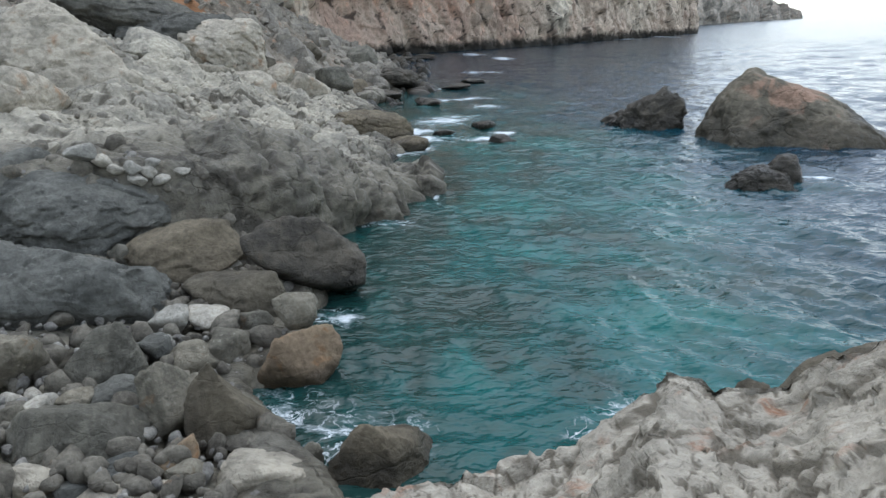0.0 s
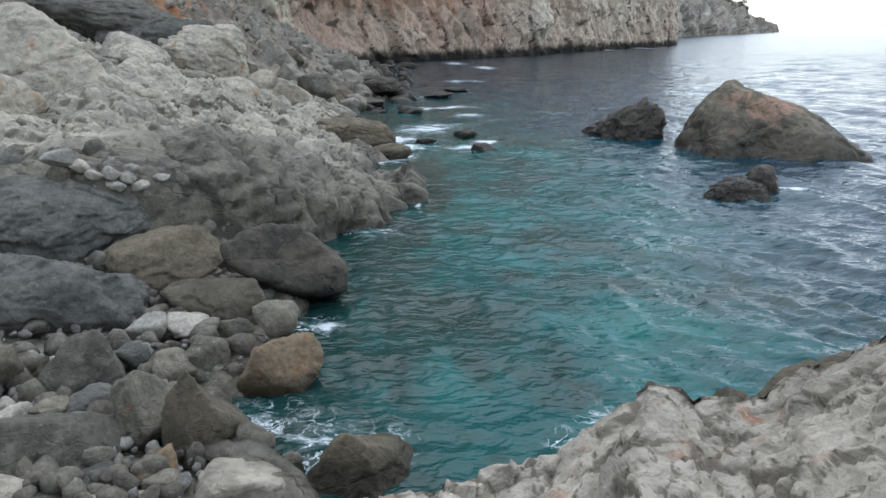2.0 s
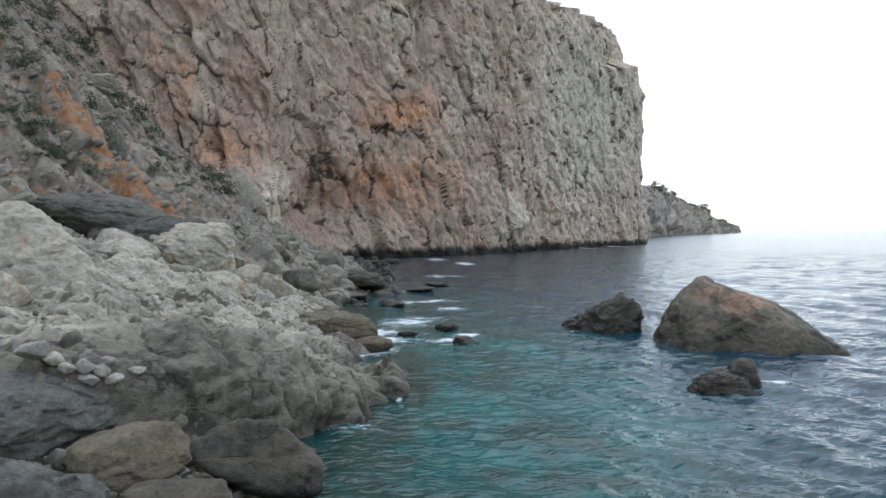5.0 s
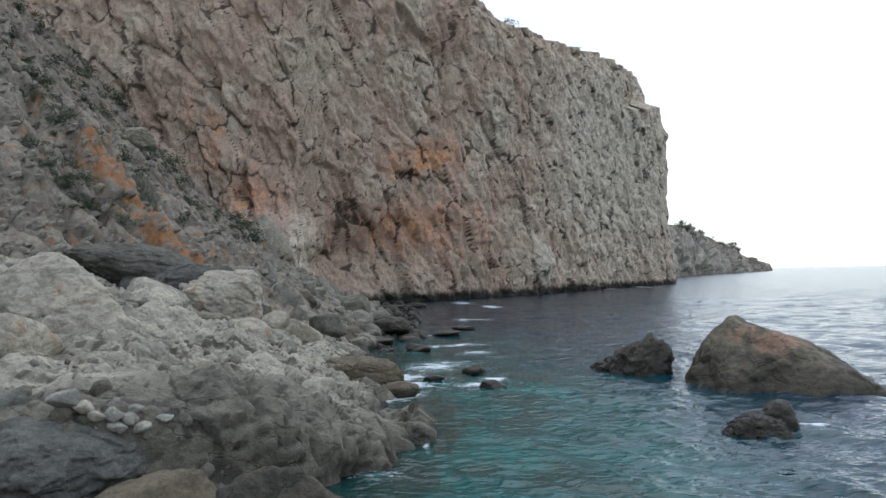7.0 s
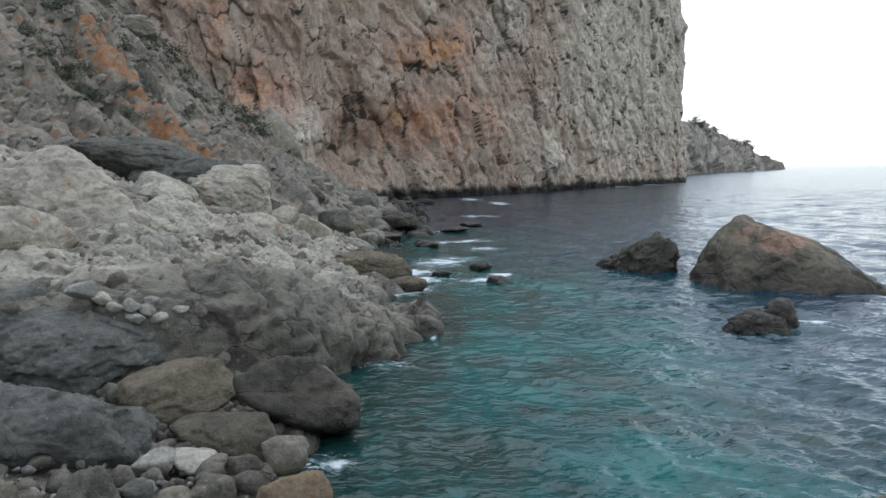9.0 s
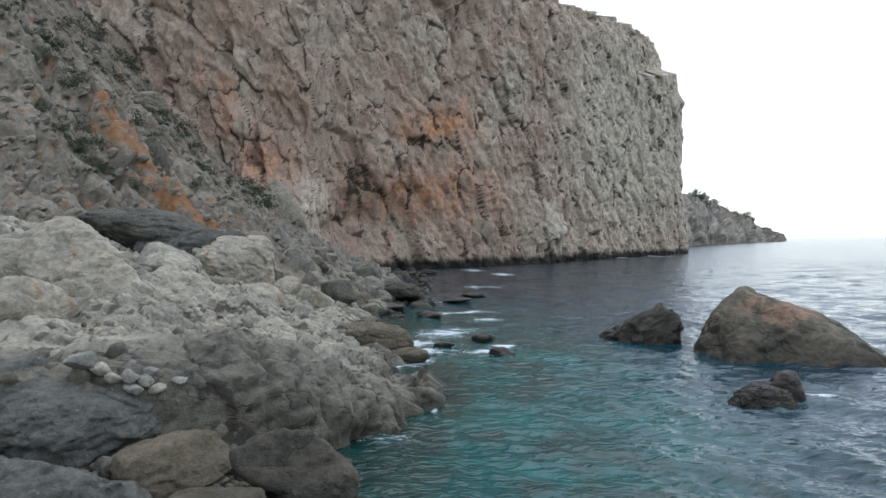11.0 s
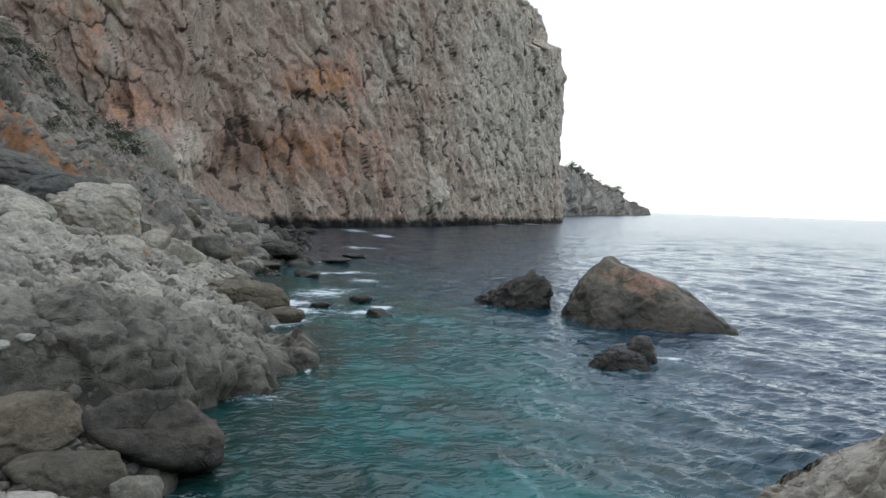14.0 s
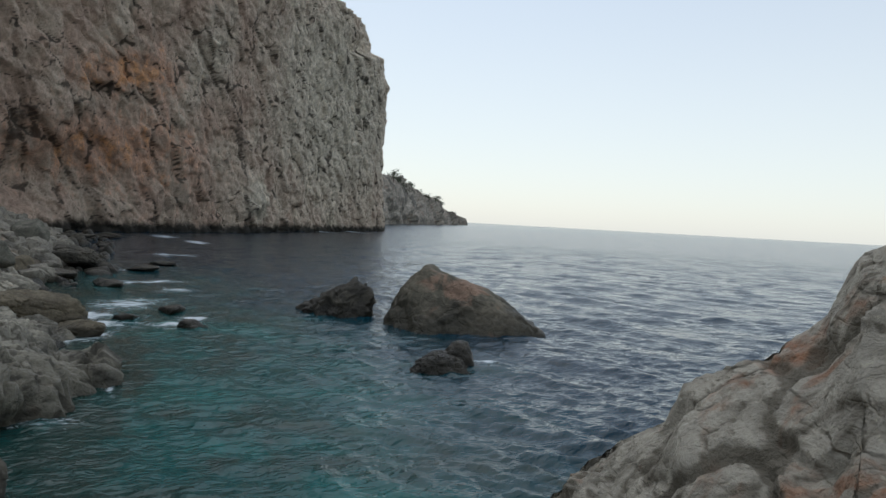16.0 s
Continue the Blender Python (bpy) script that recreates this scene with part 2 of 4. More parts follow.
PALE = stone("pale_limestone", (0.58, 0.52, 0.43), (0.44, 0.40, 0.335), (0.42, 0.27, 0.17), 1.3, 0.60, wet=0.5, fissured=0.5)
LEDGE = stone("ledge_limestone", (0.60, 0.545, 0.465), (0.45, 0.41, 0.35), (0.44, 0.21, 0.12), 0.8, 0.62, wet=0.4, fissured=0.8, stained=True, shaded_gaps=True)
BANK = stone("bank_limestone", (0.60, 0.55, 0.455), (0.36, 0.335, 0.29), (0.38, 0.28, 0.20), 1.3, 0.64, wet=0.9, faced=True, fissured=0.9, shaded_gaps=True)
BOULDER = stone("boulder_limestone", (0.30, 0.275, 0.23), (0.165, 0.152, 0.128), (0.25, 0.17, 0.11), 0.6, 0.66, vary=True, wet=0.35, fissured=0.45, lichen=(0.40, 0.385, 0.335))
DARK = stone("dark_grey_limestone", (0.19, 0.19, 0.182), (0.11, 0.112, 0.108), (0.13, 0.12, 0.10), 0.7, 0.72, vary=True, wet=0.3, fissured=0.45, lichen=(0.30, 0.30, 0.29))
SLATE = stone("slate_grey_limestone", (0.165, 0.16, 0.145), (0.095, 0.093, 0.086), (0.20, 0.16, 0.12), 1.2, 0.66, vary=True, fissured=0.6, lichen=(0.30, 0.29, 0.27))
BROWN = stone("brown_limestone", (0.205, 0.175, 0.133), (0.12, 0.102, 0.078), (0.14, 0.10, 0.065), 0.7, 0.66, vary=True, wet=0.5, fissured=0.45)
ORANGE = stone("orange_limestone", (0.33, 0.25, 0.175), (0.24, 0.18, 0.13), (0.32, 0.185, 0.10), 0.5, 0.57, vary=True, wet=0.3, fissured=0.45)
WHITE = stone("white_limestone", (0.55, 0.52, 0.48), (0.40, 0.38, 0.35), (0.42, 0.34, 0.27), 0.4, 0.7, vary=True, fissured=0.45)
SCREE = stone("scree", (0.36, 0.315, 0.26), (0.17, 0.145, 0.115), (0.36, 0.18, 0.09), 2.2, 0.60, relief=0.9, lichen=(0.15, 0.155, 0.115), fissured=0.2, stained=True, shaded_gaps=True)
ISLET = stone("islet_rock", (0.25, 0.215, 0.165), (0.15, 0.135, 0.105), (0.38, 0.25, 0.185), 1.6, 0.66, wet=1.5, relief=0.8, stained=True)
WETROCK = stone("wet_brown_rock", (0.115, 0.10, 0.078), (0.06, 0.054, 0.044), (0.10, 0.075, 0.05), 0.9, 0.66, wet=0.8, rough=0.7)


def cliff_stone():
    n = Nodes("cliff_limestone")
    lean = n.place((0.10, 0.10, 0.06), (0, 0.3, 0))
    broad = n.noise(lean, 1.2, 6, 0.62)
    mid = n.noise(n.place((0.3, 0.3, 0.2), (0, 0.3, 0)), 1.5, 7, 0.7, 0.5)
    fine = n.noise(n.place((1, 1, 0.7)), 1.6, 6, 0.72)
    grain = n.noise(n.place((1, 1, 0.8)), 4.0, 4, 0.7)
    col = n.mix(n.ramp(broad, 0.36, 0.64), (0.385, 0.285, 0.232), (0.45, 0.378, 0.312))
    col = n.mix(n.ramp(n.math("ADD", n.attr("pale"), n.math("MULTIPLY", n.math("SUBTRACT", mid, 0.5), 1.1)), 0.1, 0.8), col, (0.50, 0.45, 0.378))
    f = n.math("ADD", n.attr("rust"), n.math("MULTIPLY", n.math("SUBTRACT", mid, 0.55), 2.6))
    f = n.math("ADD", f, n.math("MULTIPLY", n.math("SUBTRACT", fine, 0.5), 0.8))
    col = n.mix(n.ramp(f, 0.05, 0.85, 0.0, 0.72), col, (0.425, 0.25, 0.178))
    col = n.mix(n.ramp(n.math("ADD", f, n.math("MULTIPLY", n.math("SUBTRACT", n.noise(lean, 4.2, 6, 0.75), 0.58), 1.6)), 0.5, 1.0, 0.0, 0.85), col, (0.52, 0.285, 0.15))
    col = n.mix(0.45, col, n.mix(n.ramp(mid, 0.34, 0.6), (0.45, 0.44, 0.43), (1.0, 1.0, 1.0)), "MULTIPLY")
    col = n.mix(0.4, col, n.mix(n.ramp(fine, 0.38, 0.56), (0.36, 0.35, 0.34), (1.0, 1.0, 1.0)), "MULTIPLY")
    col = n.mix(0.3, col, n.mix(n.ramp(grain, 0.38, 0.56), (0.4, 0.39, 0.38), (1.0, 1.0, 1.0)), "MULTIPLY")
    col = n.mix(1.0, col, (1.67, 1.665, 1.60), "MULTIPLY")
    # near-black painted into the cracks as their shade, to lift the face's contrast
    col = n.mix(n.ramp(n.math("ADD", n.attr("gap"), n.math("MULTIPLY", n.math("SUBTRACT", fine, 0.5), 0.8)), 0.22, 0.62, 0.0, 0.85), col, (0.06, 0.05, 0.042))
    geo = n.t.nodes.new("ShaderNodeNewGeometry")
    sep = n.node("ShaderNodeSeparateXYZ", Vector=geo.outputs["Position"])
    edge = n.math("ADD", sep.outputs[2], n.math("MULTIPLY", n.math("SUBTRACT", mid, 0.5), 4.0))
    col = n.mix(n.ramp(edge, 0.8, 2.4, 1.0, 0.0), col, (0.055, 0.05, 0.042))
    h = n.math("ADD", n.math("MULTIPLY", mid, 0.8), n.math("MULTIPLY", fine, 0.45))
    h = n.math("ADD", h, n.math("MULTIPLY", grain, 0.12))
    return n.done(col, 0.9, n.bump(h, 1.1, 1.0), 0.2)


CLIFF = cliff_stone()
FAR = stone("headland_rock", (0.58, 0.51, 0.44), (0.22, 0.205, 0.18), (0.38, 0.27, 0.21), 9.0, 0.58, fissured=0.5)


def leafy(name, a, b):
    n = Nodes(name)
    col = n.mix(n.noise(n.place(), 3.0, 4), a, b)
    return n.done(col, 0.7)


COBBLE = stone("cobble", (0.25, 0.228, 0.19), (0.125, 0.112, 0.094), (0.22, 0.15, 0.10), 0.4, 0.66, wet=0.3, fissured=0.45)
SHINGLE = stone("shingle", (0.40, 0.38, 0.35), (0.20, 0.19, 0.18), (0.30, 0.24, 0.18), 0.35, 0.66, wet=0.2, fissured=0.45)
RUBBLE = stone("rubble_limestone", (0.38, 0.345, 0.29), (0.23, 0.21, 0.185), (0.30, 0.19, 0.12), 1.2, 0.66, wet=0.7)

SHRUB = leafy("shrub_green", (0.035, 0.05, 0.025), (0.07, 0.085, 0.045))

BARK = leafy("bark", (0.09, 0.07, 0.05), (0.14, 0.11, 0.08))


def sea_water():
    n = Nodes("sea_water")
    at = n.place()
    swell = n.noise(n.place((0.45, 1.0, 1.0), (0, 0, radians(35))), 0.6, 3, 0.5, 0.3)
    chop = n.noise(n.place((0.6, 1.0, 1.0), (0, 0, radians(38))), 2.6, 3, 0.55, 0.25)
    ripple = n.noise(n.place((0.7, 1.0, 1.0), (0, 0, radians(20))), 6.5, 3, 0.55, 0.15)
    shallow, reef, foam = n.attr("shallow"), n.attr("reef"), n.attr("foam")
    col = n.mix(shallow, (0.004, 0.024, 0.044), (0.004, 0.066, 0.066))
    col = n.mix(n.math("MULTIPLY", n.ramp(n.noise(at, 0.3, 5, 0.6), 0.42, 0.7), n.math("MULTIPLY", shallow, 0.8)), col, (0.010, 0.130, 0.122))
    weed = n.math("ADD", n.math("MULTIPLY", reef, 0.62), n.math("MULTIPLY", n.math("SUBTRACT", n.noise(n.place((1.1, 0.8, 1)), 0.6, 7, 0.6, 0.6), 0.5), 1.2))
    col = n.mix(n.ramp(weed, 0.0, 0.5, 0.0, 0.85), col, (0.013, 0.031, 0.027))
    web = n.math("ABSOLUTE", n.math("SUBTRACT", n.noise(n.warped(at, 2.2, 0.5), 1.9, 4, 0.6, 1.2), 0.5))
    lace = n.math("MULTIPLY", n.ramp(web, 0.0, 0.035, 0.85, 0.0), n.ramp(n.noise(at, 1.4, 4), 0.40, 0.6))
    torn = n.noise(n.place((0.55, 1.0, 1.0), (0, 0, radians(8))), 1.5, 9, 0.74, 0.5)
    white = n.ramp(n.math("ADD", n.math("MULTIPLY", foam, 0.85), n.math("MULTIPLY", n.math("SUBTRACT", torn, 0.5), 2.4)), 0.52, 1.0)
    white = n.math("MULTIPLY", white, n.ramp(foam, 0.05, 0.35))
    white = n.math("MAXIMUM", white, n.math("MULTIPLY", lace, n.ramp(foam, 0.15, 0.55)))
    milk = n.ramp(n.math("ADD", foam, n.math("MULTIPLY", n.math("SUBTRACT", torn, 0.5), 1.2)), 0.45, 1.2, 0.0, 0.45)
    col = n.mix(milk, col, (0.14, 0.26, 0.28))
    col = n.mix(white, col, (0.66, 0.71, 0.75))
    nrm = n.bump(swell, 0.19, 1.0)
    nrm = n.bump(chop, 0.11, 1.0, nrm)
    nrm = n.bump(ripple, 0.022, 1.0, nrm)
    n.bsdf.inputs["IOR"].default_value = 1.33
    return n.done(col, n.math("ADD", n.math("MULTIPLY_ADD", n.attr("open"), 0.13, 0.04), n.math("MULTIPLY", white, 0.5)), nrm, 0.35)


WATER = sea_water()


# ---- the lie of the land ----
SHORE_Y = (4, 5, 6.7, 8.9, 9.6, 11.4, 12, 14, 16.7, 17.8, 20.6, 22.5, 27.7, 32.6, 41.6, 60, 85, 100, 116)
SHORE_X = (-0.6, -0.6, -1.3, -2.5, -1.7, -1.9, -1.6, -1.7, -1.8, -0.9, -0.2, -0.6, -0.6, -1.4, -2.0, 0.5, -0.5, -1.0, -3.0)


def shore_x(y):
    return np.interp(y, SHORE_Y, SHORE_X)


def grid(x0, x1, y0, y1, d):
    return np.meshgrid(np.arange(x0, x1 + d / 2, d), np.arange(y0, y1 + d / 2, d))


def flat(x, y, z=None):
    return np.stack([x.ravel(), y.ravel(), (np.zeros(x.size) if z is None else z.ravel())], 1)


def bank_height(x, y):
    u = shore_x(y) - x
    rise = np.interp(y, (4, 12, 14.5, 17, 22, 28, 40, 60), (0.20, 0.20, 0.27, 0.34, 0.38, 0.47, 0.42, 0.36))
    z = np.where(u > 0, 0.15 + rise * u - 0.006 * np.maximum(u, 0) ** 2, 0.15 + 1.2 * u)
    # a ledge with a steep front stands out of the bank
    f = y - np.interp(x, (-9, -7.5, -5.5, -2.9, -1.6, -0.15, 0.6), (12.6, 13, 13.6, 15.3, 16.4, 17.5, 20))
    top = np.interp(x, (-9, -5.5, -2.9, -1.6, -0.15, 0.6), (2.6, 2.4, 1.75, 1.0, 0.5, 0.2))
    low = np.where(u > 0, np.minimum(z, 0.15 + 0.2 * np.maximum(u, 0)), z)
    front = low + (top - low) * step(-0.5, 0.6, f)
    behind = z + (top + 0.08 * f - z) * (1 - step(2, 6, f))
    return np.where(x > 1.2, z, np.where(f < 0.6, front, np.where(f < 6, behind, z)))


# sea floor falls away under one sheet of water that reaches the horizon
def sea():
    ang = np.radians(np.concatenate([np.arange(-180, -46, 4.0), np.arange(-46, 68, 0.2), np.arange(68, 180.1, 4.0)]))
    rad = np.concatenate([2.5 * 1.0068 ** np.arange(0, 650), 205 * 1.03 ** np.arange(0, 120)])
    r, a = np.meshgrid(rad, ang)
    x, y = r * np.sin(a), r * np.cos(a)
    gust = 0.75 + 0.5 * fbm(flat(x * 0.11, y * 0.11), 3, 61).reshape(x.shape)
    rng = np.random.RandomState(12)
    z = np.zeros(x.shape)
    # crests come in from the open sea, peaked, in many lengths and a spread of headings
    for long in np.geomspace(0.36, 4.5, 40):
        way = radians(222) + rng.normal() * 0.42
        k = 2 * math.pi / long
        phase = k * (x * math.cos(way) + y * math.sin(way)) + rng.uniform(0, 6.28) + 0.8 * np.sin(0.31 * k * (y * math.cos(way) - x * math.sin(way)) + rng.uniform(0, 6.28))
        high = 0.078 / k * (1.2 if long < 1.0 else 0.55 if long < 2.0 else 0.5)
        z += high * (2 * (0.5 + 0.5 * np.sin(phase)) ** 1.7 - 0.8) * step(min(long * 75, 205), min(long * 32, 100), r)
    z *= gust * (0.5 + 0.5 * step(1, 11, x - shore_x(np.clip(y, 4, 116))))
    ob = sheet("water", x, y, z, WATER)
    off = x - shore_x(np.clip(y, 4, 116))
    shallow = step(17, 3, off + 2.5 * fbm(flat(x * 0.12, y * 0.12), 3, 8).reshape(x.shape)) * step(75, 25, y)
    reef = 0.5 * step(-0.1, 0.45, fbm(flat(x * 0.30, y * 0.20), 3, 23).reshape(x.shape)) * step(15, 5, off) * step(60, 35, y) + 0.75 * step(4.2, 0.6, off + 1.2 * fbm(flat(x * 0.4, y * 0.4), 3, 25).reshape(x.shape))
    bx = x + 0.8 * fbm(flat(x * 0.6, y * 0.6), 3, 24).reshape(x.shape)
    for fx, fy, sx, sy, k in REEF:
        reef = np.maximum(reef, k * np.exp(-((bx - fx) / sx) ** 2 - ((y - fy) / sy) ** 2))
    foam = np.zeros(x.shape)
    wx = x + 0.7 * fbm(flat(x * 0.35, y * 0.35), 3, 51).reshape(x.shape) * step(10, 26, y)
    wy = y + 1.2 * fbm(flat(x * 0.3, y * 0.25), 3, 52).reshape(x.shape) * step(10, 40, y)
    for fx, fy, sx, sy, k in FOAM:
        foam = np.maximum(foam, k * np.exp(-((wx - fx) / sx) ** 2 - ((wy - fy) / sy) ** 2))
    attribute(ob, "shallow", shallow)
    attribute(ob, "reef", np.clip(reef, 0, 1))
    attribute(ob, "foam", foam)
    attribute(ob, "open", step(25, 160, r))
    tagged(ob, "turquoise sea with small waves, dark reef and foam by the rocks", "sea", kind="structure")


# weed-covered rocks under the water
REEF = [(-0.2, 15.4, 0.95, 1.77, 1.0), (0.0, 11.4, 0.62, 1.02, 0.9), (2.6, 13.4, 0.61, 0.64, 0.8), (1.0, 11.1, 0.61, 0.75, 0.9), (3.7, 15.6, 0.84, 0.56, 0.7), (2.4, 17.0, 0.67, 0.75, 0.8), (2.5, 8.4, 0.51, 0.49, 0.8), (0.4, 8.7, 0.42, 0.65, 0.8), (1.3, 9.5, 0.36, 0.38, 0.6), (2.3, 11.1, 0.41, 0.35, 0.5)]
FOAM = [(-1.9, 8.3, 0.9, 1.0, 0.62), (-0.7, 7.6, 1.3, 1.0, 0.55), (-1.2, 11.3, 0.5, 0.5, 0.9), (0.8, 28.5, 1.2, 1.6, 1.0), (-0.4, 24.5, 0.6, 1.6, 1.0), (2.9, 7.8, 0.5, 0.7, 0.55), (2.3, 7.1, 0.4, 0.5, 0.7),
        (13.2, 19.9, 1.0, 0.5, 0.9), (-0.2, 17.2, 0.8, 0.4, 0.85), (60, 178, 14, 1.5, 0.85), (85, 205, 10, 2.0, 0.8)]
# strips of surf broken by the reef along the shore
SURF = [(4.6, 47.3, 3.05, 1.4, 1.0), (3.9, 55.7, 1.14, 1.3, 1.1), (9.9, 73.3, 2.6, 2.3, 1.1), (2.8, 36.5, 1.75, 1.7, 1.05), (4.2, 30.1, 1.2, 0.9, 1.1), (0.3, 28.8, 1.2, 0.9, 1.1), (-0.5, 27.6, 0.8, 1.3, 1.2), (0.9, 21.2, 0.3, 0.6, 1.0), (1.4, 33.7, 0.95, 1.3, 1.1), (5.9, 42.5, 1.2, 1.0, 1.05), (5.2, 31.4, 0.9, 0.5, 1.1), (1.2, 20.0, 0.23, 1.0, 1.0), (14.0, 116.5, 1.9, 7.0, 1.1), (16.4, 100.4, 1.6, 5.3, 1.1), (62.8, 186.4, 2.2, 15.4, 1.1), (77.2, 197.7, 2.9, 17.8, 1.1)]
FOAM += SURF + [(1.6, 31.5, 2.0, 2.6, 0.85), (3.6, 37.5, 2.4, 2.0, 0.75)]
sea()


# ---- the sea cliff ----
def cliff():
    px = np.array([-150, -90, -45, -24, -12, -10.3, -5, 10, 34, 57, 80, 100, 103, 108])
    py = np.array([150, 128, 114, 107, 104, 117, 122, 130, 150, 178, 202, 224, 262, 330])
    # the buttress at the foot dies out into the face above it
    qx = np.array([-150, -90, -45, -24, -13.5, -10.3, -5, 10, 34, 57, 80, 100, 103, 108])
    qy = np.array([150, 128, 116, 111, 115, 118, 122, 130, 150, 178, 202, 224, 262, 330])
    s = np.concatenate([[0], np.cumsum(np.hypot(np.diff(px), np.diff(py)))])
    ss = np.concatenate([np.arange(0, 90, 0.7), np.arange(90, s[11] + 10, 0.27), np.arange(s[11] + 10, s[-1], 2.0)])
    bx, by = np.interp(ss, s, px), np.interp(ss, s, py)
    k = np.ones(9) / 9
    tx, ty = np.convolve(np.gradient(bx), k, "same"), np.convolve(np.gradient(by), k, "same")
    l = np.hypot(tx, ty)
    nx, ny = ty / l, -tx / l
    top = np.interp(ss, s, (95, 92, 88, 82, 76, 74, 72, 66, 62, 66.5, 70, 72, 72, 70))
    rows = 330
    v = np.concatenate([np.linspace(-0.03, 1, rows), np.ones(12)])
    back = np.concatenate([np.zeros(rows), np.linspace(0.5, 30, 12)])
    S, V = np.meshgrid(np.arange(len(ss)), v)
    Z = V * top[S]
    f = step(0.13, 0.22, V)
    X = bx[S] + (np.interp(ss, s, qx)[S] - bx[S]) * f
    Y = by[S] + (np.interp(ss, s, qy)[S] - by[S]) * f
    W = ss[S]
    # broad blocks lean seawards; the small ones stand upright
    big, gap_a = cracked(flat(W + 0.40 * Z, Z * 0.5), 12.0, 3, 0.7, 0.15)
    mid, gap_b = cracked(flat(W + 0.40 * Z, Z * 0.55), 4.4, 9, 1.0, 0.15)
    low, gap_c = cracked(flat(W + 0.25 * Z, Z * 0.42), 1.7, 19, 1.2, 0.15)
    d = (big * 2.2 + mid * 1.35 + low * 0.85).reshape(X.shape)
    # mask of the cracks that the cliff material paints dark as shade
    gap = np.clip(0.45 * gap_a + 0.8 * gap_b + 0.65 * gap_c, 0, 1).reshape(X.shape)
    for axis in (0, 1):
        d = 0.5 * d + 0.25 * (np.roll(d, 1, axis) + np.roll(d, -1, axis))
    bear, elev = np.degrees(np.arctan2(X, Y)), np.degrees(np.arctan2(Z - 5, np.hypot(X, Y)))

    def spot(b, e, sb, se):
        return np.exp(-((bear - b) / sb) ** 2 - ((elev - e) / se) ** 2)

    d = d * (1 - 0.4 * np.exp(-((W - s[11]) / 12) ** 2))
    # a pale buttress with a sharp edge, the hollow beside it, a cave, a gully and a pale tooth at the sea
    d = d - 0.012 * Z - step(0.90, 1.0, V) * 1.5 + 1.6 * step(7, 0, Z) * vnoise(flat(W * 0.3, Z * 0.1)).reshape(X.shape)
    d = d - 4.0 * spot(-13.4, 15.4, 0.35, 0.9) - 4.5 * spot(-1.4, 1.8, 3.4, 2.4) - 3.0 * spot(6.4, 15.5, 0.6, 3.5) + 2.2 * spot(13.4, 0.9, 0.9, 1.7)
    d = np.where(V >= 1, d[rows - 1][None, :] * np.ones_like(d), d)
    B = back[:, None] * np.ones_like(X)
    X, Y = X + nx[S] * (d - B), Y + ny[S] * (d - B)
    Z = Z + np.where(V >= 1, B * 0.25 + 1.5 * fbm(flat(X * 0.1, Y * 0.1), 3, 4).reshape(X.shape) * step(0, 3, B), 0)
    # the brow is set back in a step above the seaward corner
    X = X - 5.5 * step(20.5, 22.5, bear) * step(12.9, 13.3, elev) - 2.0 * step(22.5, 23.6, bear) * step(10.5, 12.0, elev)
    ob = sheet("cliff", X, Y, Z, CLIFF, smooth=False)
    rust = 0.95 * spot(5.0, 10.3, 3.2, 1.9) + 0.55 * spot(1.5, 9.6, 3.0, 1.3) + 0.95 * spot(-10.6, 6.6, 2.6, 2.6) + 0.9 * spot(-13.6, 11.5, 0.9, 3.2) + 0.6 * spot(-15.2, 13.5, 0.8, 2.0)
    rust += 0.6 * spot(0, 4.0, 5.0, 3.0) + 0.6 * spot(6, 4, 5, 4) + 0.5 * spot(-11, 2.0, 3, 1.2)
    attribute(ob, "rust", np.clip(rust, 0, 1))
    pale = 1.0 * spot(13.4, 0.9, 0.9, 1.7) + 0.85 * spot(20, 9, 6, 11) + 0.5 * spot(4, 17.5, 4, 1.6) + 0.8 * spot(-6.6, 2.6, 1.5, 2.8) + 0.5 * spot(9.5, 12, 2.0, 4.0)
    attribute(ob, "pale", np.clip(pale, 0, 1))
    attribute(ob, "gap", gap)
    tagged(ob, "tall sheer grey limestone sea cliff stained orange and red", "cliff", kind="structure")


cliff()


# ---- the hillside of scree below the cliff ----
def hill_height(x, y):
    u = shore_x(y) - x
    z = 0.40 * np.maximum(u, 0) + 0.011 * np.clip(u, 0, 45) ** 2
    z = 0.2 + z * np.interp(y, (20, 30, 42, 60), (0.2, 0.42, 0.62, 1.0))
    return np.where(u > 0, z, 0.2 + 0.6 * u)


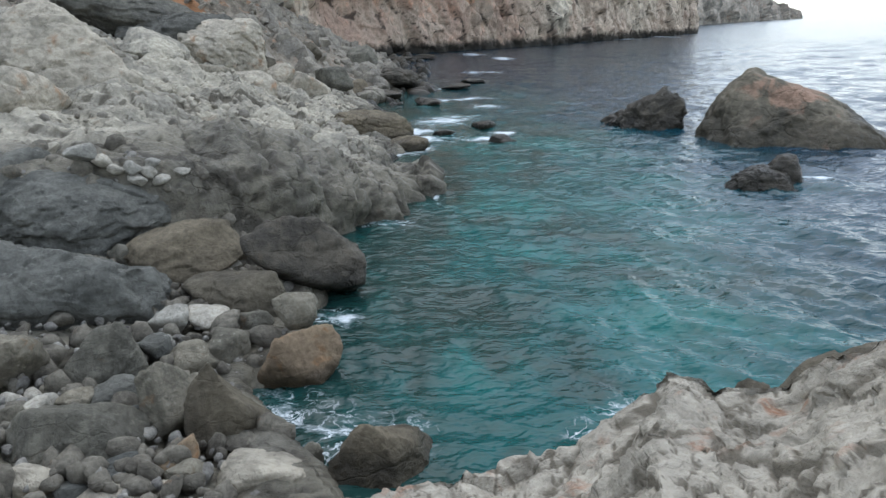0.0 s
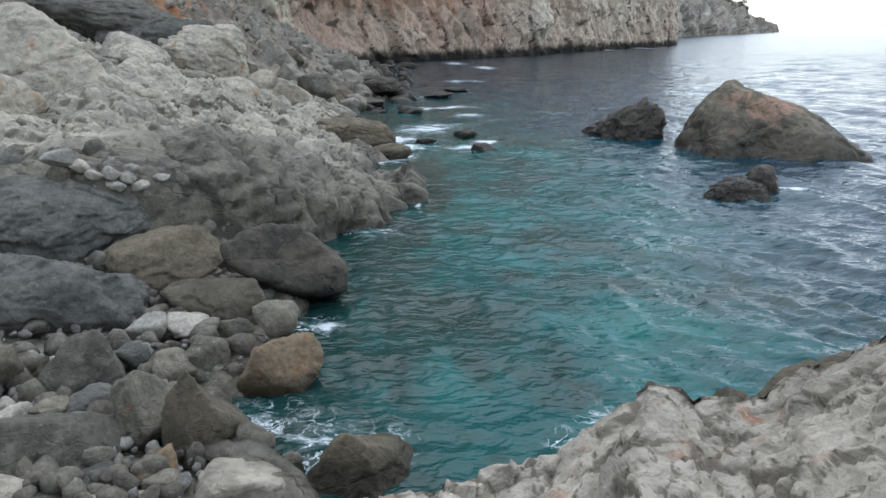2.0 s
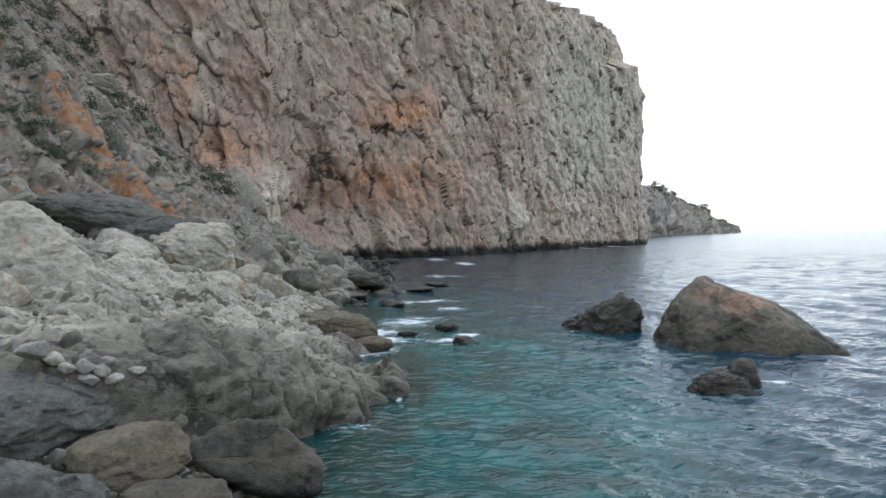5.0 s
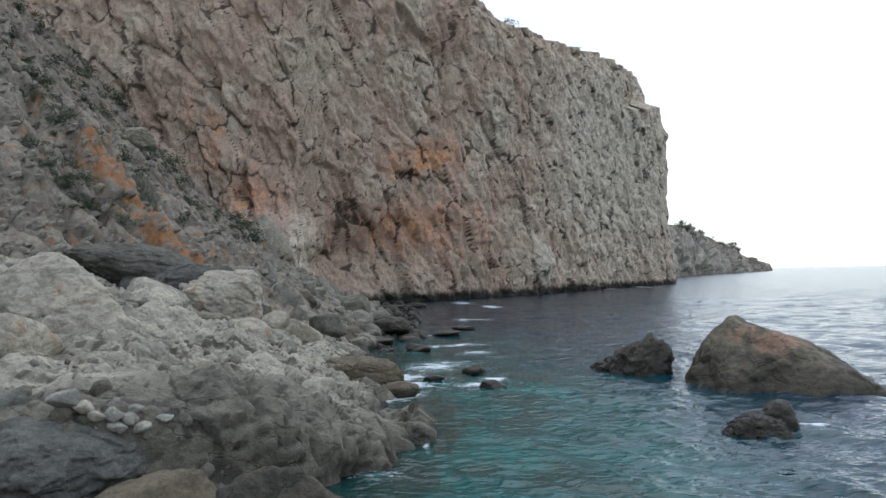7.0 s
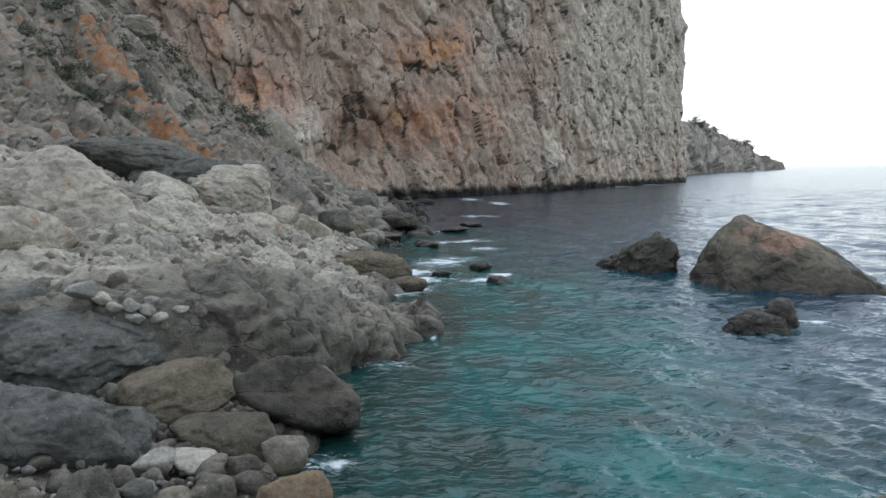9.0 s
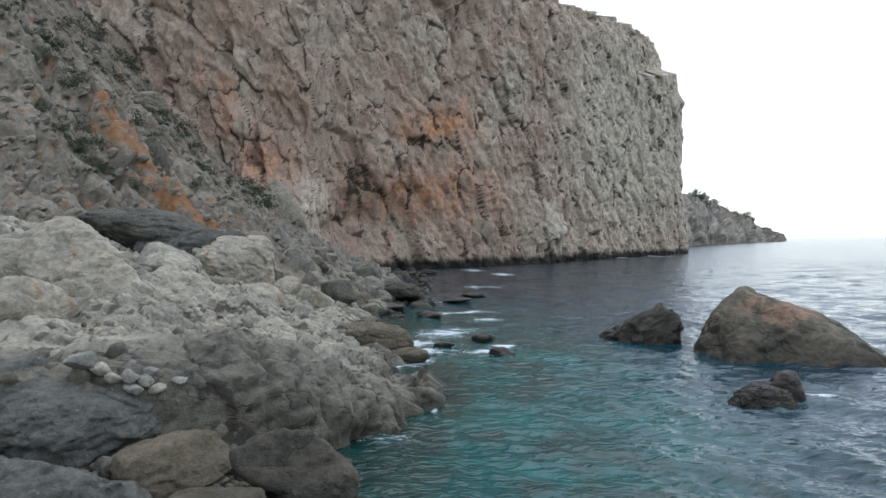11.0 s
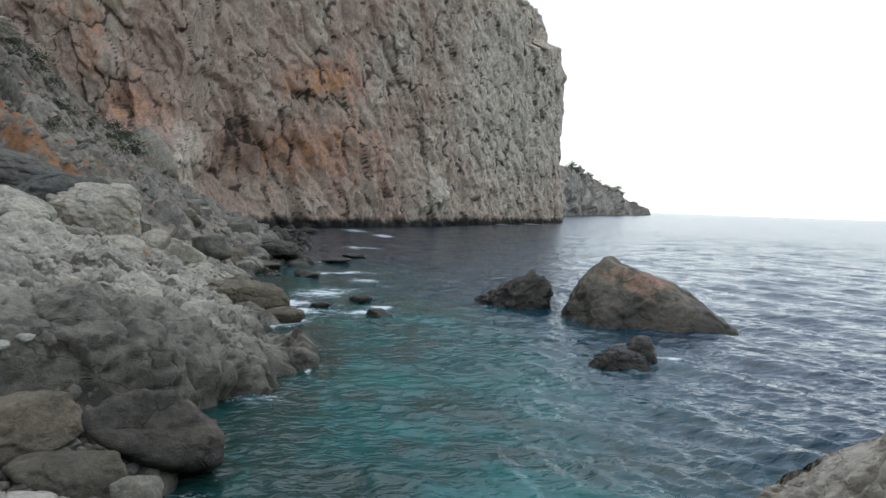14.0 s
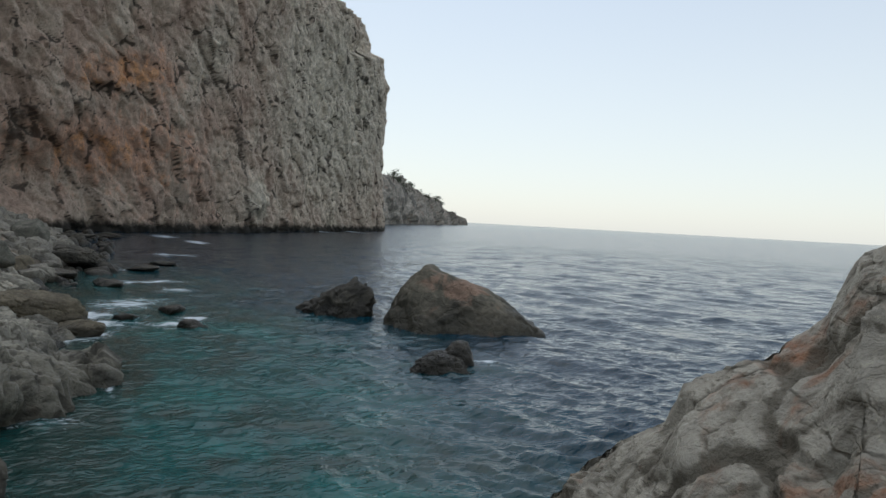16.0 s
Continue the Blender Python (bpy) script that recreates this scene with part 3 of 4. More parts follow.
def hillside():
    x, y = grid(-100, 2, 22, 124, 0.24)
    u = shore_x(y) - x
    z = hill_height(x, y)
    grow = 0.25 + 0.9 * step(2, 25, u)
    p = flat(x + 0.4 * y, y * 0.6)
    # beds of rock crop out in ribs that run down the slope, rough and stony between
    bed = (y + 0.28 * x) / 3.4 + 1.2 * fbm(flat(x * 0.05, y * 0.05), 3, 71).reshape(x.shape) + 0.35 * fbm(flat(x * 0.3, y * 0.3), 2, 72).reshape(x.shape)
    k = np.floor(bed)
    proud = hashed(k.astype(np.int64), k.astype(np.int64) * 0, k.astype(np.int64) * 0, 73)
    rib = (0.2 + 0.8 * proud) * step(0.0, 0.5, bed - k) * step(1.0, 0.86, bed - k) * (0.6 + 0.6 * fbm(flat(x * 0.2, y * 0.2), 2, 74).reshape(x.shape))
    lump, gap_a = cracked(p, 5.0, 14)
    block, gap_b = cracked(p, 1.9, 15, 1.2)
    chip, gap_c = cracked(p * np.array((1, 1.3, 1)), 0.95, 17, 1.3)
    z += ((lump * 0.9 + block * 0.55).reshape(x.shape) * grow + chip.reshape(x.shape) * 0.42 * step(1, 8, u) + rib * 1.5 * step(8, 20, u) * step(34, 48, y)
          + fbm(flat(x * 0.05, y * 0.05), 3, 3).reshape(x.shape) * 1.2 * step(8, 25, u))
    # an orange bed stands out of the slope and runs down to the shore rocks
    along = np.clip((x + 23.0) / 10.0, -0.2, 1.25)
    off = (y - (55.0 - 5.2 * along) + 0.7 * vnoise(flat(x * 0.3, y * 0.3), 75).reshape(x.shape)) / 1.9
    bed = np.exp(-off ** 2) * step(-0.12, 0.05, along) * step(1.2, 1.0, along)
    z += 1.3 * step(0.15, 0.7, bed)
    z -= 1.2 * step(46, 38, y) * step(14, 8, u)
    ob = sheet("hillside", x, y, z, SCREE, smooth=False)
    attribute(ob, "rust", 0.85 * bed + 0.12 * step(0.1, 0.5, fbm(flat(x * 0.09, y * 0.09), 3, 76).reshape(x.shape)))
    attribute(ob, "gap", np.clip(0.5 * gap_a + 0.8 * gap_b + 0.6 * gap_c, 0, 1))
    tagged(ob, "steep stony hillside of scree with orange rock bands", "hillside", kind="structure")
    return z


SLOPE = hillside()


def on_slope(x, y):
    """Height of the rough hillside."""
    return float(SLOPE[min(max(int(round((y - 22) / 0.24)), 0), SLOPE.shape[0] - 1), min(max(int(round((x + 100) / 0.24)), 0), SLOPE.shape[1] - 1)])


# ---- the rocky bank on the shore ----
def bank():
    x, y = grid(-27, 2.2, 4.5, 52, 0.075)
    z = bank_height(x, y)
    u = shore_x(y) - x
    amp = 0.22 + 0.78 * step(13, 17, y)
    front = y - np.interp(x, (-9, -7.5, -5.5, -2.9, -1.6, -0.15, 0.6), (12.6, 13, 13.6, 15.3, 16.4, 17.5, 20))
    # massive above, thinly bedded below and towards the point
    bedded = step(-7.5, -4.0, x + 0.25 * (y - 18))
    tide = step(-2.6, -1.6, front) * step(3.4 + 3.0 * bedded, 0.6, front)
    z = z - 0.2 * step(13.5, 12.5, y) * step(0.2, 1.0, u)
    p = flat(x + 0.3 * y, y, z * 1.3)
    calm = 1 - 0.6 * tide
    form, gap_a = cracked(p * np.array((0.6, 1.0, 1.0)), 2.6, 41, 0.9, 0.2, 0.7)
    block, gap_b = cracked(p * np.array((0.6, 1.1, 1.4)), 1.0, 43, 1.0)
    chip, gap_c = cracked(p * np.array((0.7, 1.2, 1.6)) + 9.1, 0.42, 45, 1.1)
    form, block, chip = [v.reshape(x.shape) for v in (form, block, chip)]
    swell = fbm(p * 0.28, 3, 48).reshape(x.shape)
    layer = strata(p, 0.5, 44).reshape(x.shape)
    thin = strata(p + 5, 0.2, 47).reshape(x.shape)
    d = amp * (0.55 * swell + form * (0.42 - 0.12 * bedded) + block * 0.11 + (0.10 + 0.24 * bedded) * calm * layer + (0.03 + 0.10 * bedded) * calm * thin + 0.085 * chip + 0.045 * fbm(p * 2.5, 5, 46, 0.65).reshape(x.shape))
    # cracks and recessed bed joints, where the stone's painted shade goes
    gap = np.clip((0.9 * gap_a + 1.0 * gap_b + 0.6 * gap_c).reshape(x.shape) + 0.55 * bedded * step(0.25, 0.0, layer), 0, 1)
    x, y, z = push(x, y, z, d)
    z = z - 2.5 * step(44, 52, y)
    ob = sheet("shore_bank", x, y, z, BANK)
    attribute(ob, "tide", tide)
    attribute(ob, "gap", gap)
    tagged(ob, "bank of broken grey and buff limestone above the water", "rock bank", kind="structure")


bank()


# ---- the ledge on which the camera stands ----
def ledge():
    ang = np.radians(np.arange(-75, 115, 0.36))
    crest_a = np.radians((-75, -50, -30, -4, 3, 9, 15.5, 19.6, 23.3, 29, 33, 36, 40, 43, 49.5, 51, 54.5, 58, 60.3, 61.6, 62.5, 75, 115))
    crest_r = np.array((1.2, 1.6, 2.6, 3.8, 4.0, 4.2, 4.4, 4.6, 4.7, 4.6, 4.6, 4.5, 4.4, 4.3, 4.1, 4.0, 4.0, 4.0, 4.0, 4.0, 4.0, 4.0, 4.0))
    crest_e = np.radians((-60, -52, -44, -38.3, -37.2, -36.5, -34.3, -31.5, -27.3, -27.6, -27.1, -24.4, -21.8, -18.3, -14.6, -11.8, -9.4, -7.4, -5.6, -2.6, -0.4, 6, 13))
    rc = np.interp(ang, crest_a, crest_r)
    zc = 5 + rc * np.tan(np.interp(ang, crest_a, crest_e))
    f = np.concatenate([np.linspace(0.04, 1, 190), np.linspace(1.01, 2.0, 110)])
    F, A = np.meshgrid(f, np.arange(len(ang)))
    r = F * rc[A]
    x, y = r * np.sin(ang[A]), r * np.cos(ang[A])
    inner = 3.35 + (zc[A] - 3.35) * step(0.15, 1.0, F)
    fall = zc[A] - (r - rc[A]) * 2.6
    z = np.where(F <= 1, inner, np.maximum(fall, -0.8))
    p = flat(x, y, z)
    p = p * np.array((1.0, 1.0, 0.7))
    form, gap_a = cracked(p, 0.95, 77, 0.7, 0.3, 0.3)
    block, gap_b = cracked(p + 3.3, 0.40, 78, 0.9, 0.3, 0.5)
    chip, gap_c = cracked(p + 1.3, 0.15, 79, 1.0)
    d = (form * 0.22 + block * 0.055 + chip * 0.026 + 0.06 * fbm(p * 1.1, 3, 80)).reshape(x.shape) - 0.05
    gap = np.clip(1.8 * gap_a + 1.0 * gap_b + 0.4 * gap_c, 0, 1)
    d = d * (1 - 0.5 * step(38, 48, np.degrees(ang[A])) * step(0.5, 0.85, F))
    x, y, z = push(x, y, z, d * step(0.2, 0.7, r))
    ob = sheet("ledge", x, y, z, LEDGE, flip=True)
    bear, elev = np.degrees(ang[A]), np.degrees(np.arctan2(z - 5, r))
    attribute(ob, "gap", gap)
    attribute(ob, "rust", 0.72 * np.exp(-((bear - 61.9) / 7) ** 2 - ((elev + 13.6) / 6) ** 2))
    tagged(ob, "cracked pale limestone ledge with rusty stains above the sea", "rock ledge", kind="structure")


ledge()


def land_behind():
    ang = np.radians(np.arange(110, 290, 2.0))
    r, a = np.meshgrid(np.linspace(0.03, 40, 70), ang)
    x, y = r * np.sin(a), r * np.cos(a)
    z = 3.3 + 0.35 * np.maximum(r - 2, 0) + rocky(flat(x, y), 3.0, 88).reshape(x.shape) * 0.8 * step(1.5, 4, r)
    ob = sheet("land_behind", x, y, z, PALE, flip=True)
    tagged(ob, "pale limestone slope rising inland", "rock slope", kind="structure")


land_behind()


# ---- single rocks ----
SPHERES = {}


def sphere(level):
    """Points and triangles of a fine ball, made once for each level."""
    if level not in SPHERES:
        bm = bmesh.new()
        bmesh.ops.create_icosphere(bm, subdivisions=level, radius=1.0)
        SPHERES[level] = (np.array([v.co[:] for v in bm.verts]), np.array([[v.index for v in f.verts] for f in bm.faces]))
        bm.free()
    return SPHERES[level]


def hull(seed, count=14, sharp=9.0, rough=0.06, level=4, planes=None, detail=2.2):
    """A rounded, many-sided stone about 2 across: its points and triangles."""
    rng = np.random.RandomState(seed)
    d, faces = sphere(level)
    if planes is None:
        nrm = rng.normal(size=(count, 3))
        nrm /= np.linalg.norm(nrm, axis=1)[:, None]
        dist = rng.uniform(0.72, 1.0, count)
    else:
        nrm = np.array([q[:3] for q in planes], float)
        dist = np.array([q[3] for q in planes], float)
        nrm /= np.linalg.norm(nrm, axis=1)[:, None]
    c = np.maximum(d @ nrm.T, 0) / dist
    rad = np.maximum((c ** sharp).sum(1), 1e-200) ** (-1 / sharp)
    rad = np.minimum(rad, 1.5 if planes is None else 9.0)
    q = d * rad[:, None]
    size = 1.0 if planes is None else float(np.median(dist))
    g = q / size * detail + seed * 3.7
    q = q * (1 + rough * (rocky(g, 1.6, seed % 97) * 2.0 + rocky(g * 2.6, 1.6, seed % 89) * 0.7))[:, None]
    return q, faces


def solid(name, verts, faces, mat, smooth=True):
    """A mesh of triangles."""
    me = bpy.data.meshes.new(name)
    me.vertices.add(len(verts))
    me.vertices.foreach_set("co", verts.astype(np.float32).ravel())
    me.loops.add(faces.size)
    me.loops.foreach_set("vertex_index", faces.astype(np.int32).ravel())
    me.polygons.add(len(faces))
    me.polygons.foreach_set("loop_start", np.arange(0, faces.size, 3, dtype=np.int32))
    me.polygons.foreach_set("use_smooth", np.full(len(faces), smooth))
    me.update(calc_edges=True)
    me.materials.append(mat)
    return me


def rock(name, shape, mat, m, label, category="boulder", group=""):
    ob = new(name, solid(name, *shape, mat))
    ob.matrix_world = m
    return tagged(ob, label, category, group)


def sea_rock(bearing, dist, planes, sharp, mat, label, seed, rough=0.05, level=6):
    a = radians(bearing)
    m = Matrix.Translation((dist * math.sin(a), dist * math.cos(a), -0.2)) @ Matrix.Rotation(-a, 4, "Z")
    rock("sea_rock", hull(seed, sharp=sharp, rough=rough, planes=planes, level=level, detail=2.5), mat, m, label, "sea rock")
    if mat is ISLET:
        me = scene.objects["sea_rock"].data
        co = np.array([v.co[:] for v in me.vertices])
        at = me.attributes.new("rust", "FLOAT", "POINT")
        at.data.foreach_set("value", (np.exp(-((co[:, 0] - 0.1) / 1.5) ** 2 - ((co[:, 2] - 2.2) / 0.6) ** 2) * 1.2).astype(np.float32))


# planes: outward normal in (across, away, up) and distance from the rock's middle at the waterline
sea_rock(31.4, 32.0, [(-1.9, 0, 0.85, 3.5), (-1.1, 0, 1.47, 3.4), (1.4, 0, 3.78, 2.2), (1.6, 0, 2.3, 2.25), (0, -1, 0.8, 1.95), (-0.75, -0.7, 0.5, 2.75), (0.55, -0.85, 0.55, 2.75), (0, 1, 0.5, 2.4), (0.3, -0.75, 1, 2.15), (0, 0, -1, 1.2)], 30, ISLET, "large pyramid-shaped brown rock with a pinkish top rising from the sea", 5, 0.038)
sea_rock(20.4, 34.8, [(-1.65, 0, 2.68, 1.12), (0, 0, 1, 1.85), (1, 0, 0.12, 1.95), (0.5, 0, 1, 2.1), (0, -1, 0.55, 1.2), (-0.6, -0.8, 0.3, 1.5), (0, 1, 0.3, 1.5), (-1, 0, 0, 2.1), (0, 0, -1, 1.0)], 22, WETROCK, "low dark brown rock with a hollow in the sea", 6, 0.09)
sea_rock(30.0, 22.9, [(-1, 0, 1.0, 0.82), (1, 0, 0.6, 0.85), (0.15, 0, 1, 0.66), (-0.4, 0, 1, 0.72), (0, -1, 0.7, 0.7), (0, 1, 0.3, 0.8), (0, 0, -1, 0.8)], 12, WETROCK, "small low brown rock awash in the sea", 7, 0.06)
sea_rock(31.3, 23.6, [(-1, 0, 0.8, 0.72), (1, 0, 0.35, 0.62), (0.1, 0, 1, 0.92), (0, -1, 0.4, 0.7), (0, 1, 0.3, 0.7), (0, 0, -1, 0.8)], 12, WETROCK, "small steep dark rock beside a lower one in the sea", 11, 0.06, 5)


# ---- the headland in the distance ----
def headland():
    n = 160
    a = np.radians(np.linspace(19, 31.2, n))
    dist = np.interp(np.degrees(a), (19, 24, 29.3, 31.2), (430, 470, 800, 960))
    top = np.tan(np.radians(np.interp(np.degrees(a), (19, 24, 25.3, 26.0, 27.1, 28.4, 29.2, 29.8, 30.5, 31.0, 31.2), (5, 3.6, 3.45, 3.0, 2.35, 1.65, 0.65, 0.5, 0.45, 0.25, -0.3)))) * dist + 5
    v = np.linspace(0, 1, 60)
    S, V = np.meshgrid(np.arange(n), v)
    depth = 90 * V ** 1.4
    r = dist[S] + depth
    z = (top[S] * r / dist[S]) * np.sin(V * math.pi / 2) ** 0.8 - 1
    x, y = r * np.sin(a[S]), r * np.cos(a[S])
    d = rocky(np.stack([x.ravel(), y.ravel(), z.ravel()], 1), 30.0, 61).reshape(x.shape)
    z = z + d * 7 * np.sin(V * math.pi) * np.clip(top[S] / 12, 0, 1)
    ob = sheet("headland", x + d * 10, y, z, FAR)
    tagged(ob, "distant rocky headland with trees on its ridge", "headland", kind="structure")


headland()


# ---- boulders and stones of the beach and the bank ----
def stone_mesh(size, roll, seed, level, long, sharp=0, taper=0.0):
    if level > 5:
        q, faces = hull(seed * 13 + 5, count=16, sharp=sharp or 9, rough=0.05, level=level, detail=2.6)
    else:
        q, faces = hull(seed * 13 + 5, count=11 + seed % 5, sharp=sharp or 9 + (seed * 7) % 12, rough=0.045, level=level, detail=1.8)
    q = q * (long, 1.0, 0.85)
    a = radians(roll)
    q = np.stack([q[:, 0] * math.cos(a) + q[:, 2] * math.sin(a), q[:, 1], -q[:, 0] * math.sin(a) + q[:, 2] * math.cos(a)], 1)
    lo, hi = q.min(0), q.max(0)
    q[:, :2] *= 1 - taper * np.clip((q[:, 2:] - lo[2]) / (hi[2] - lo[2]), 0, 1)
    lo, hi = q.min(0), q.max(0)
    return ((q - lo) / (hi - lo) * 2 - 1) * size, faces


def boulder(at, size, yaw, roll, seed, mat, label, long=1.25, sharp=0, taper=0.0):
    big = max(size)
    shape = stone_mesh(size, roll, seed, 6 if big > 1.5 else 5 if big > 0.45 else 4 if big > 0.2 else 3, long, sharp, taper)
    kind = "boulder" if big > 0.3 else "stone"
    rock(kind, shape, mat, pose(*at, 0, 0, yaw), label, kind, "boulders of the shore")


boulder((-5.59, 10.87, 0.77), (1.75, 1.25, 1.13), 27, 8, 2, DARK, "smooth dark grey slab of limestone on the boulder beach", sharp=6, taper=0.25)
boulder((-4.22, 8.73, 0.73), (0.61, 0.53, 0.55), 26, -20, 3, BOULDER, "rounded brownish grey boulder on the beach", taper=0.35)
boulder((-5.11, 8.36, 0.88), (0.43, 0.37, 0.47), 31, 10, 4, BOULDER, "brown-grey boulder with a rough face on the beach")
boulder((-3.69, 7.90, 0.55), (0.34, 0.28, 0.26), 25, -15, 5, DARK, "grey rounded boulder among smaller stones")
boulder((-2.92, 7.56, 0.60), (0.36, 0.32, 0.54), 21, 15, 6, BOULDER, "upright buff boulder with a flat face", taper=0.3)
boulder((-2.19, 7.43, 0.56), (0.53, 0.44, 0.66), 16, 25, 7, BROWN, "pointed brown boulder leaning on its neighbours", sharp=14, taper=0.7)
boulder((-3.67, 6.92, 0.58), (1.00, 0.73, 0.56), 28, 14, 8, BOULDER, "broad grey slab on the boulder beach", taper=0.5)
boulder((-3.21, 6.40, 0.49), (0.30, 0.25, 0.13), 27, -20, 9, DARK, "small dark stone mottled white")
boulder((-3.94, 6.13, 0.67), (0.28, 0.24, 0.17), 33, 15, 10, PALE, "pinkish pale stone on the beach")
boulder((-2.62, 6.69, 0.45), (0.25, 0.22, 0.21), 21, -15, 11, ORANGE, "rusty brown stone between boulders")
boulder((-1.72, 6.50, 0.28), (0.53, 0.45, 0.24), 15, 8, 12, PALE, "pale grey boulder with rough pitted top")
boulder((-2.82, 6.18, 0.41), (0.28, 0.17, 0.13), 24, -5, 13, PALE, "pale stone with orange stains")
boulder((-1.26, 7.01, 0.03), (0.22, 0.18, 0.23), 10, -40, 14, BOULDER, "grey stone at the foam's edge")
boulder((-0.28, 6.85, 0.12), (0.70, 0.61, 0.52), 2, 0, 15, BROWN, "brown pointed boulder standing in the foam", taper=0.6)
boulder((-1.69, 9.42, 0.20), (0.73, 0.63, 0.57), 10, -28, 16, ORANGE, "large orange-brown boulder at the water's edge", taper=0.25)
boulder((-1.73, 10.22, 0.66), (0.37, 0.32, 0.27), 9, 20, 17, BOULDER, "round brown-grey stone beside the orange boulder")
boulder((-2.68, 9.45, 0.38), (0.36, 0.30, 0.34), 16, 25, 18, BOULDER, "grey egg-shaped stone on the beach")
boulder((-3.12, 9.22, 0.36), (0.39, 0.34, 0.32), 19, 15, 19, BOULDER, "brown-grey flat stone on the beach")
boulder((-3.69, 9.31, 0.46), (0.26, 0.22, 0.26), 21, 30, 20, DARK, "dark grey stone on the beach")
boulder((-3.76, 10.20, 0.54), (0.34, 0.28, 0.30), 20, -30, 21, WHITE, "pale grey slanting stone on the beach")
boulder((-3.20, 10.43, 0.48), (0.39, 0.34, 0.24), 17, 15, 22, WHITE, "pale rounded stone on the beach")
boulder((-2.94, 11.28, 0.44), (0.87, 0.75, 0.55), 14, 15, 23, BROWN, "brown angular boulder on the beach")
boulder((-4.16, 12.76, 0.93), (1.09, 0.92, 0.58), 18, -15, 24, BROWN, "large brown-grey boulder with a flat top", taper=0.35)
boulder((-3.45, 12.74, 0.56), (0.36, 0.30, 0.19), 15, 0, 25, WHITE, "pale stone lying on top of two boulders")
boulder((-1.86, 12.70, 0.65), (1.16, 0.98, 0.97), 8, 15, 26, WETROCK, "big dark brown block in the water", taper=0.2)
boulder((-2.48, 10.62, 0.16), (0.36, 0.30, 0.39), 13, 10, 27, BOULDER, "brown-grey stone on the beach")
boulder((-2.25, 11.07, -0.02), (0.18, 0.16, 0.21), 11, -15, 28, BOULDER, "brown boulder near the water")
boulder((-2.13, 12.10, 0.28), (0.19, 0.16, 0.17), 10, 20, 29, WHITE, "small white stone near the water")
boulder((-2.33, 11.61, 0.30), (0.18, 0.16, 0.21), 11, 0, 30, BOULDER, "small brown stone near the water")
boulder((-3.19, 13.29, 0.54), (0.32, 0.27, 0.30), 13, -30, 31, BROWN, "brown stone wedged beside the dark block")
boulder((-4.18, 7.85, 0.60), (0.24, 0.21, 0.12), 28, 10, 32, BOULDER, "grey stone among pebbles")
boulder((-4.58, 8.12, 0.61), (0.15, 0.13, 0.12), 29, 0, 33, BOULDER, "small brown-grey stone among pebbles")
boulder((-3.38, 7.56, 0.46), (0.15, 0.13, 0.17), 24, 0, 34, DARK, "small dark grey stone")
boulder((-3.46, 6.11, 0.52), (0.20, 0.16, 0.13), 29, 10, 35, DARK, "dark grey stone among pebbles")
boulder((-3.10, 6.12, 0.44), (0.40, 0.20, 0.13), 27, 0, 36, PALE, "pale grey stone on the beach")
boulder((-4.46, 7.41, 0.63), (0.21, 0.18, 0.21), 31, 0, 37, WHITE, "pale grey pebble on the beach")
boulder((-4.64, 7.23, 0.69), (0.19, 0.17, 0.23), 33, 0, 38, BOULDER, "grey pebble on the beach")
boulder((-4.87, 7.73, 0.64), (0.16, 0.14, 0.18), 32, 0, 39, WHITE, "white pebble on the beach")
boulder((-4.71, 7.94, 0.58), (0.14, 0.12, 0.17), 31, 0, 40, WHITE, "white pebble on the beach")
boulder((-4.40, 7.04, 0.63), (0.18, 0.16, 0.19), 32, 10, 41, WHITE, "pale pebble on the beach")
boulder((-4.47, 7.77, 0.57), (0.15, 0.13, 0.18), 30, 0, 42, WHITE, "pale pebble on the beach")
boulder((-5.25, 12.53, 0.94), (0.22, 0.19, 0.26), 23, 0, 43, BOULDER, "small grey stone beside the slab")
boulder((-5.74, 12.65, 0.93), (0.27, 0.24, 0.13), 24, 0, 44, BOULDER, "small grey stone beside the slab")
boulder((-3.85, 11.44, 0.50), (0.19, 0.17, 0.22), 18, 0, 45, BOULDER, "small grey stone among boulders")
boulder((-2.75, 10.05, 0.27), (0.17, 0.15, 0.16), 15, 0, 46, WHITE, "small pale stone among boulders")
boulder((-3.60, 9.73, 0.43), (0.13, 0.11, 0.16), 20, 0, 47, WHITE, "small pale stone among boulders")
boulder((-4.27, 11.27, 0.61), (0.28, 0.24, 0.27), 21, 0, 48, DARK, "dark stone in the shade of a boulder")
boulder((-2.95, 8.62, 0.24), (0.27, 0.23, 0.22), 19, 0, 49, BOULDER, "brown-grey stone among larger ones")
boulder((-1.10, 6.64, -0.04), (0.25, 0.22, 0.21), 9, 0, 50, BROWN, "wet brown stone in the foam")
boulder((-2.43, 6.36, 0.37), (0.22, 0.18, 0.22), 21, 0, 51, BOULDER, "brown-grey stone among larger ones")
boulder((-6.55, 13.95, 1.25), (2.35, 1.75, 1.25), 25, 0, 52, DARK, "large dark grey rounded rock below the ledge", sharp=5, taper=0.35)
boulder((-6.16, 13.71, 2.73), (0.30, 0.26, 0.20), 24, 20, 53, WHITE, "white boulder on the ledge")
boulder((-4.60, 14.55, 2.17), (0.25, 0.21, 0.13), 17, 0, 54, WHITE, "pale stone on the ledge")
boulder((-5.84, 13.87, 2.55), (0.20, 0.17, 0.14), 23, 0, 55, WHITE, "pale pebble on the ledge")
boulder((-5.60, 13.86, 2.37), (0.17, 0.15, 0.12), 22, 0, 56, WHITE, "pale grey pebble on the ledge")
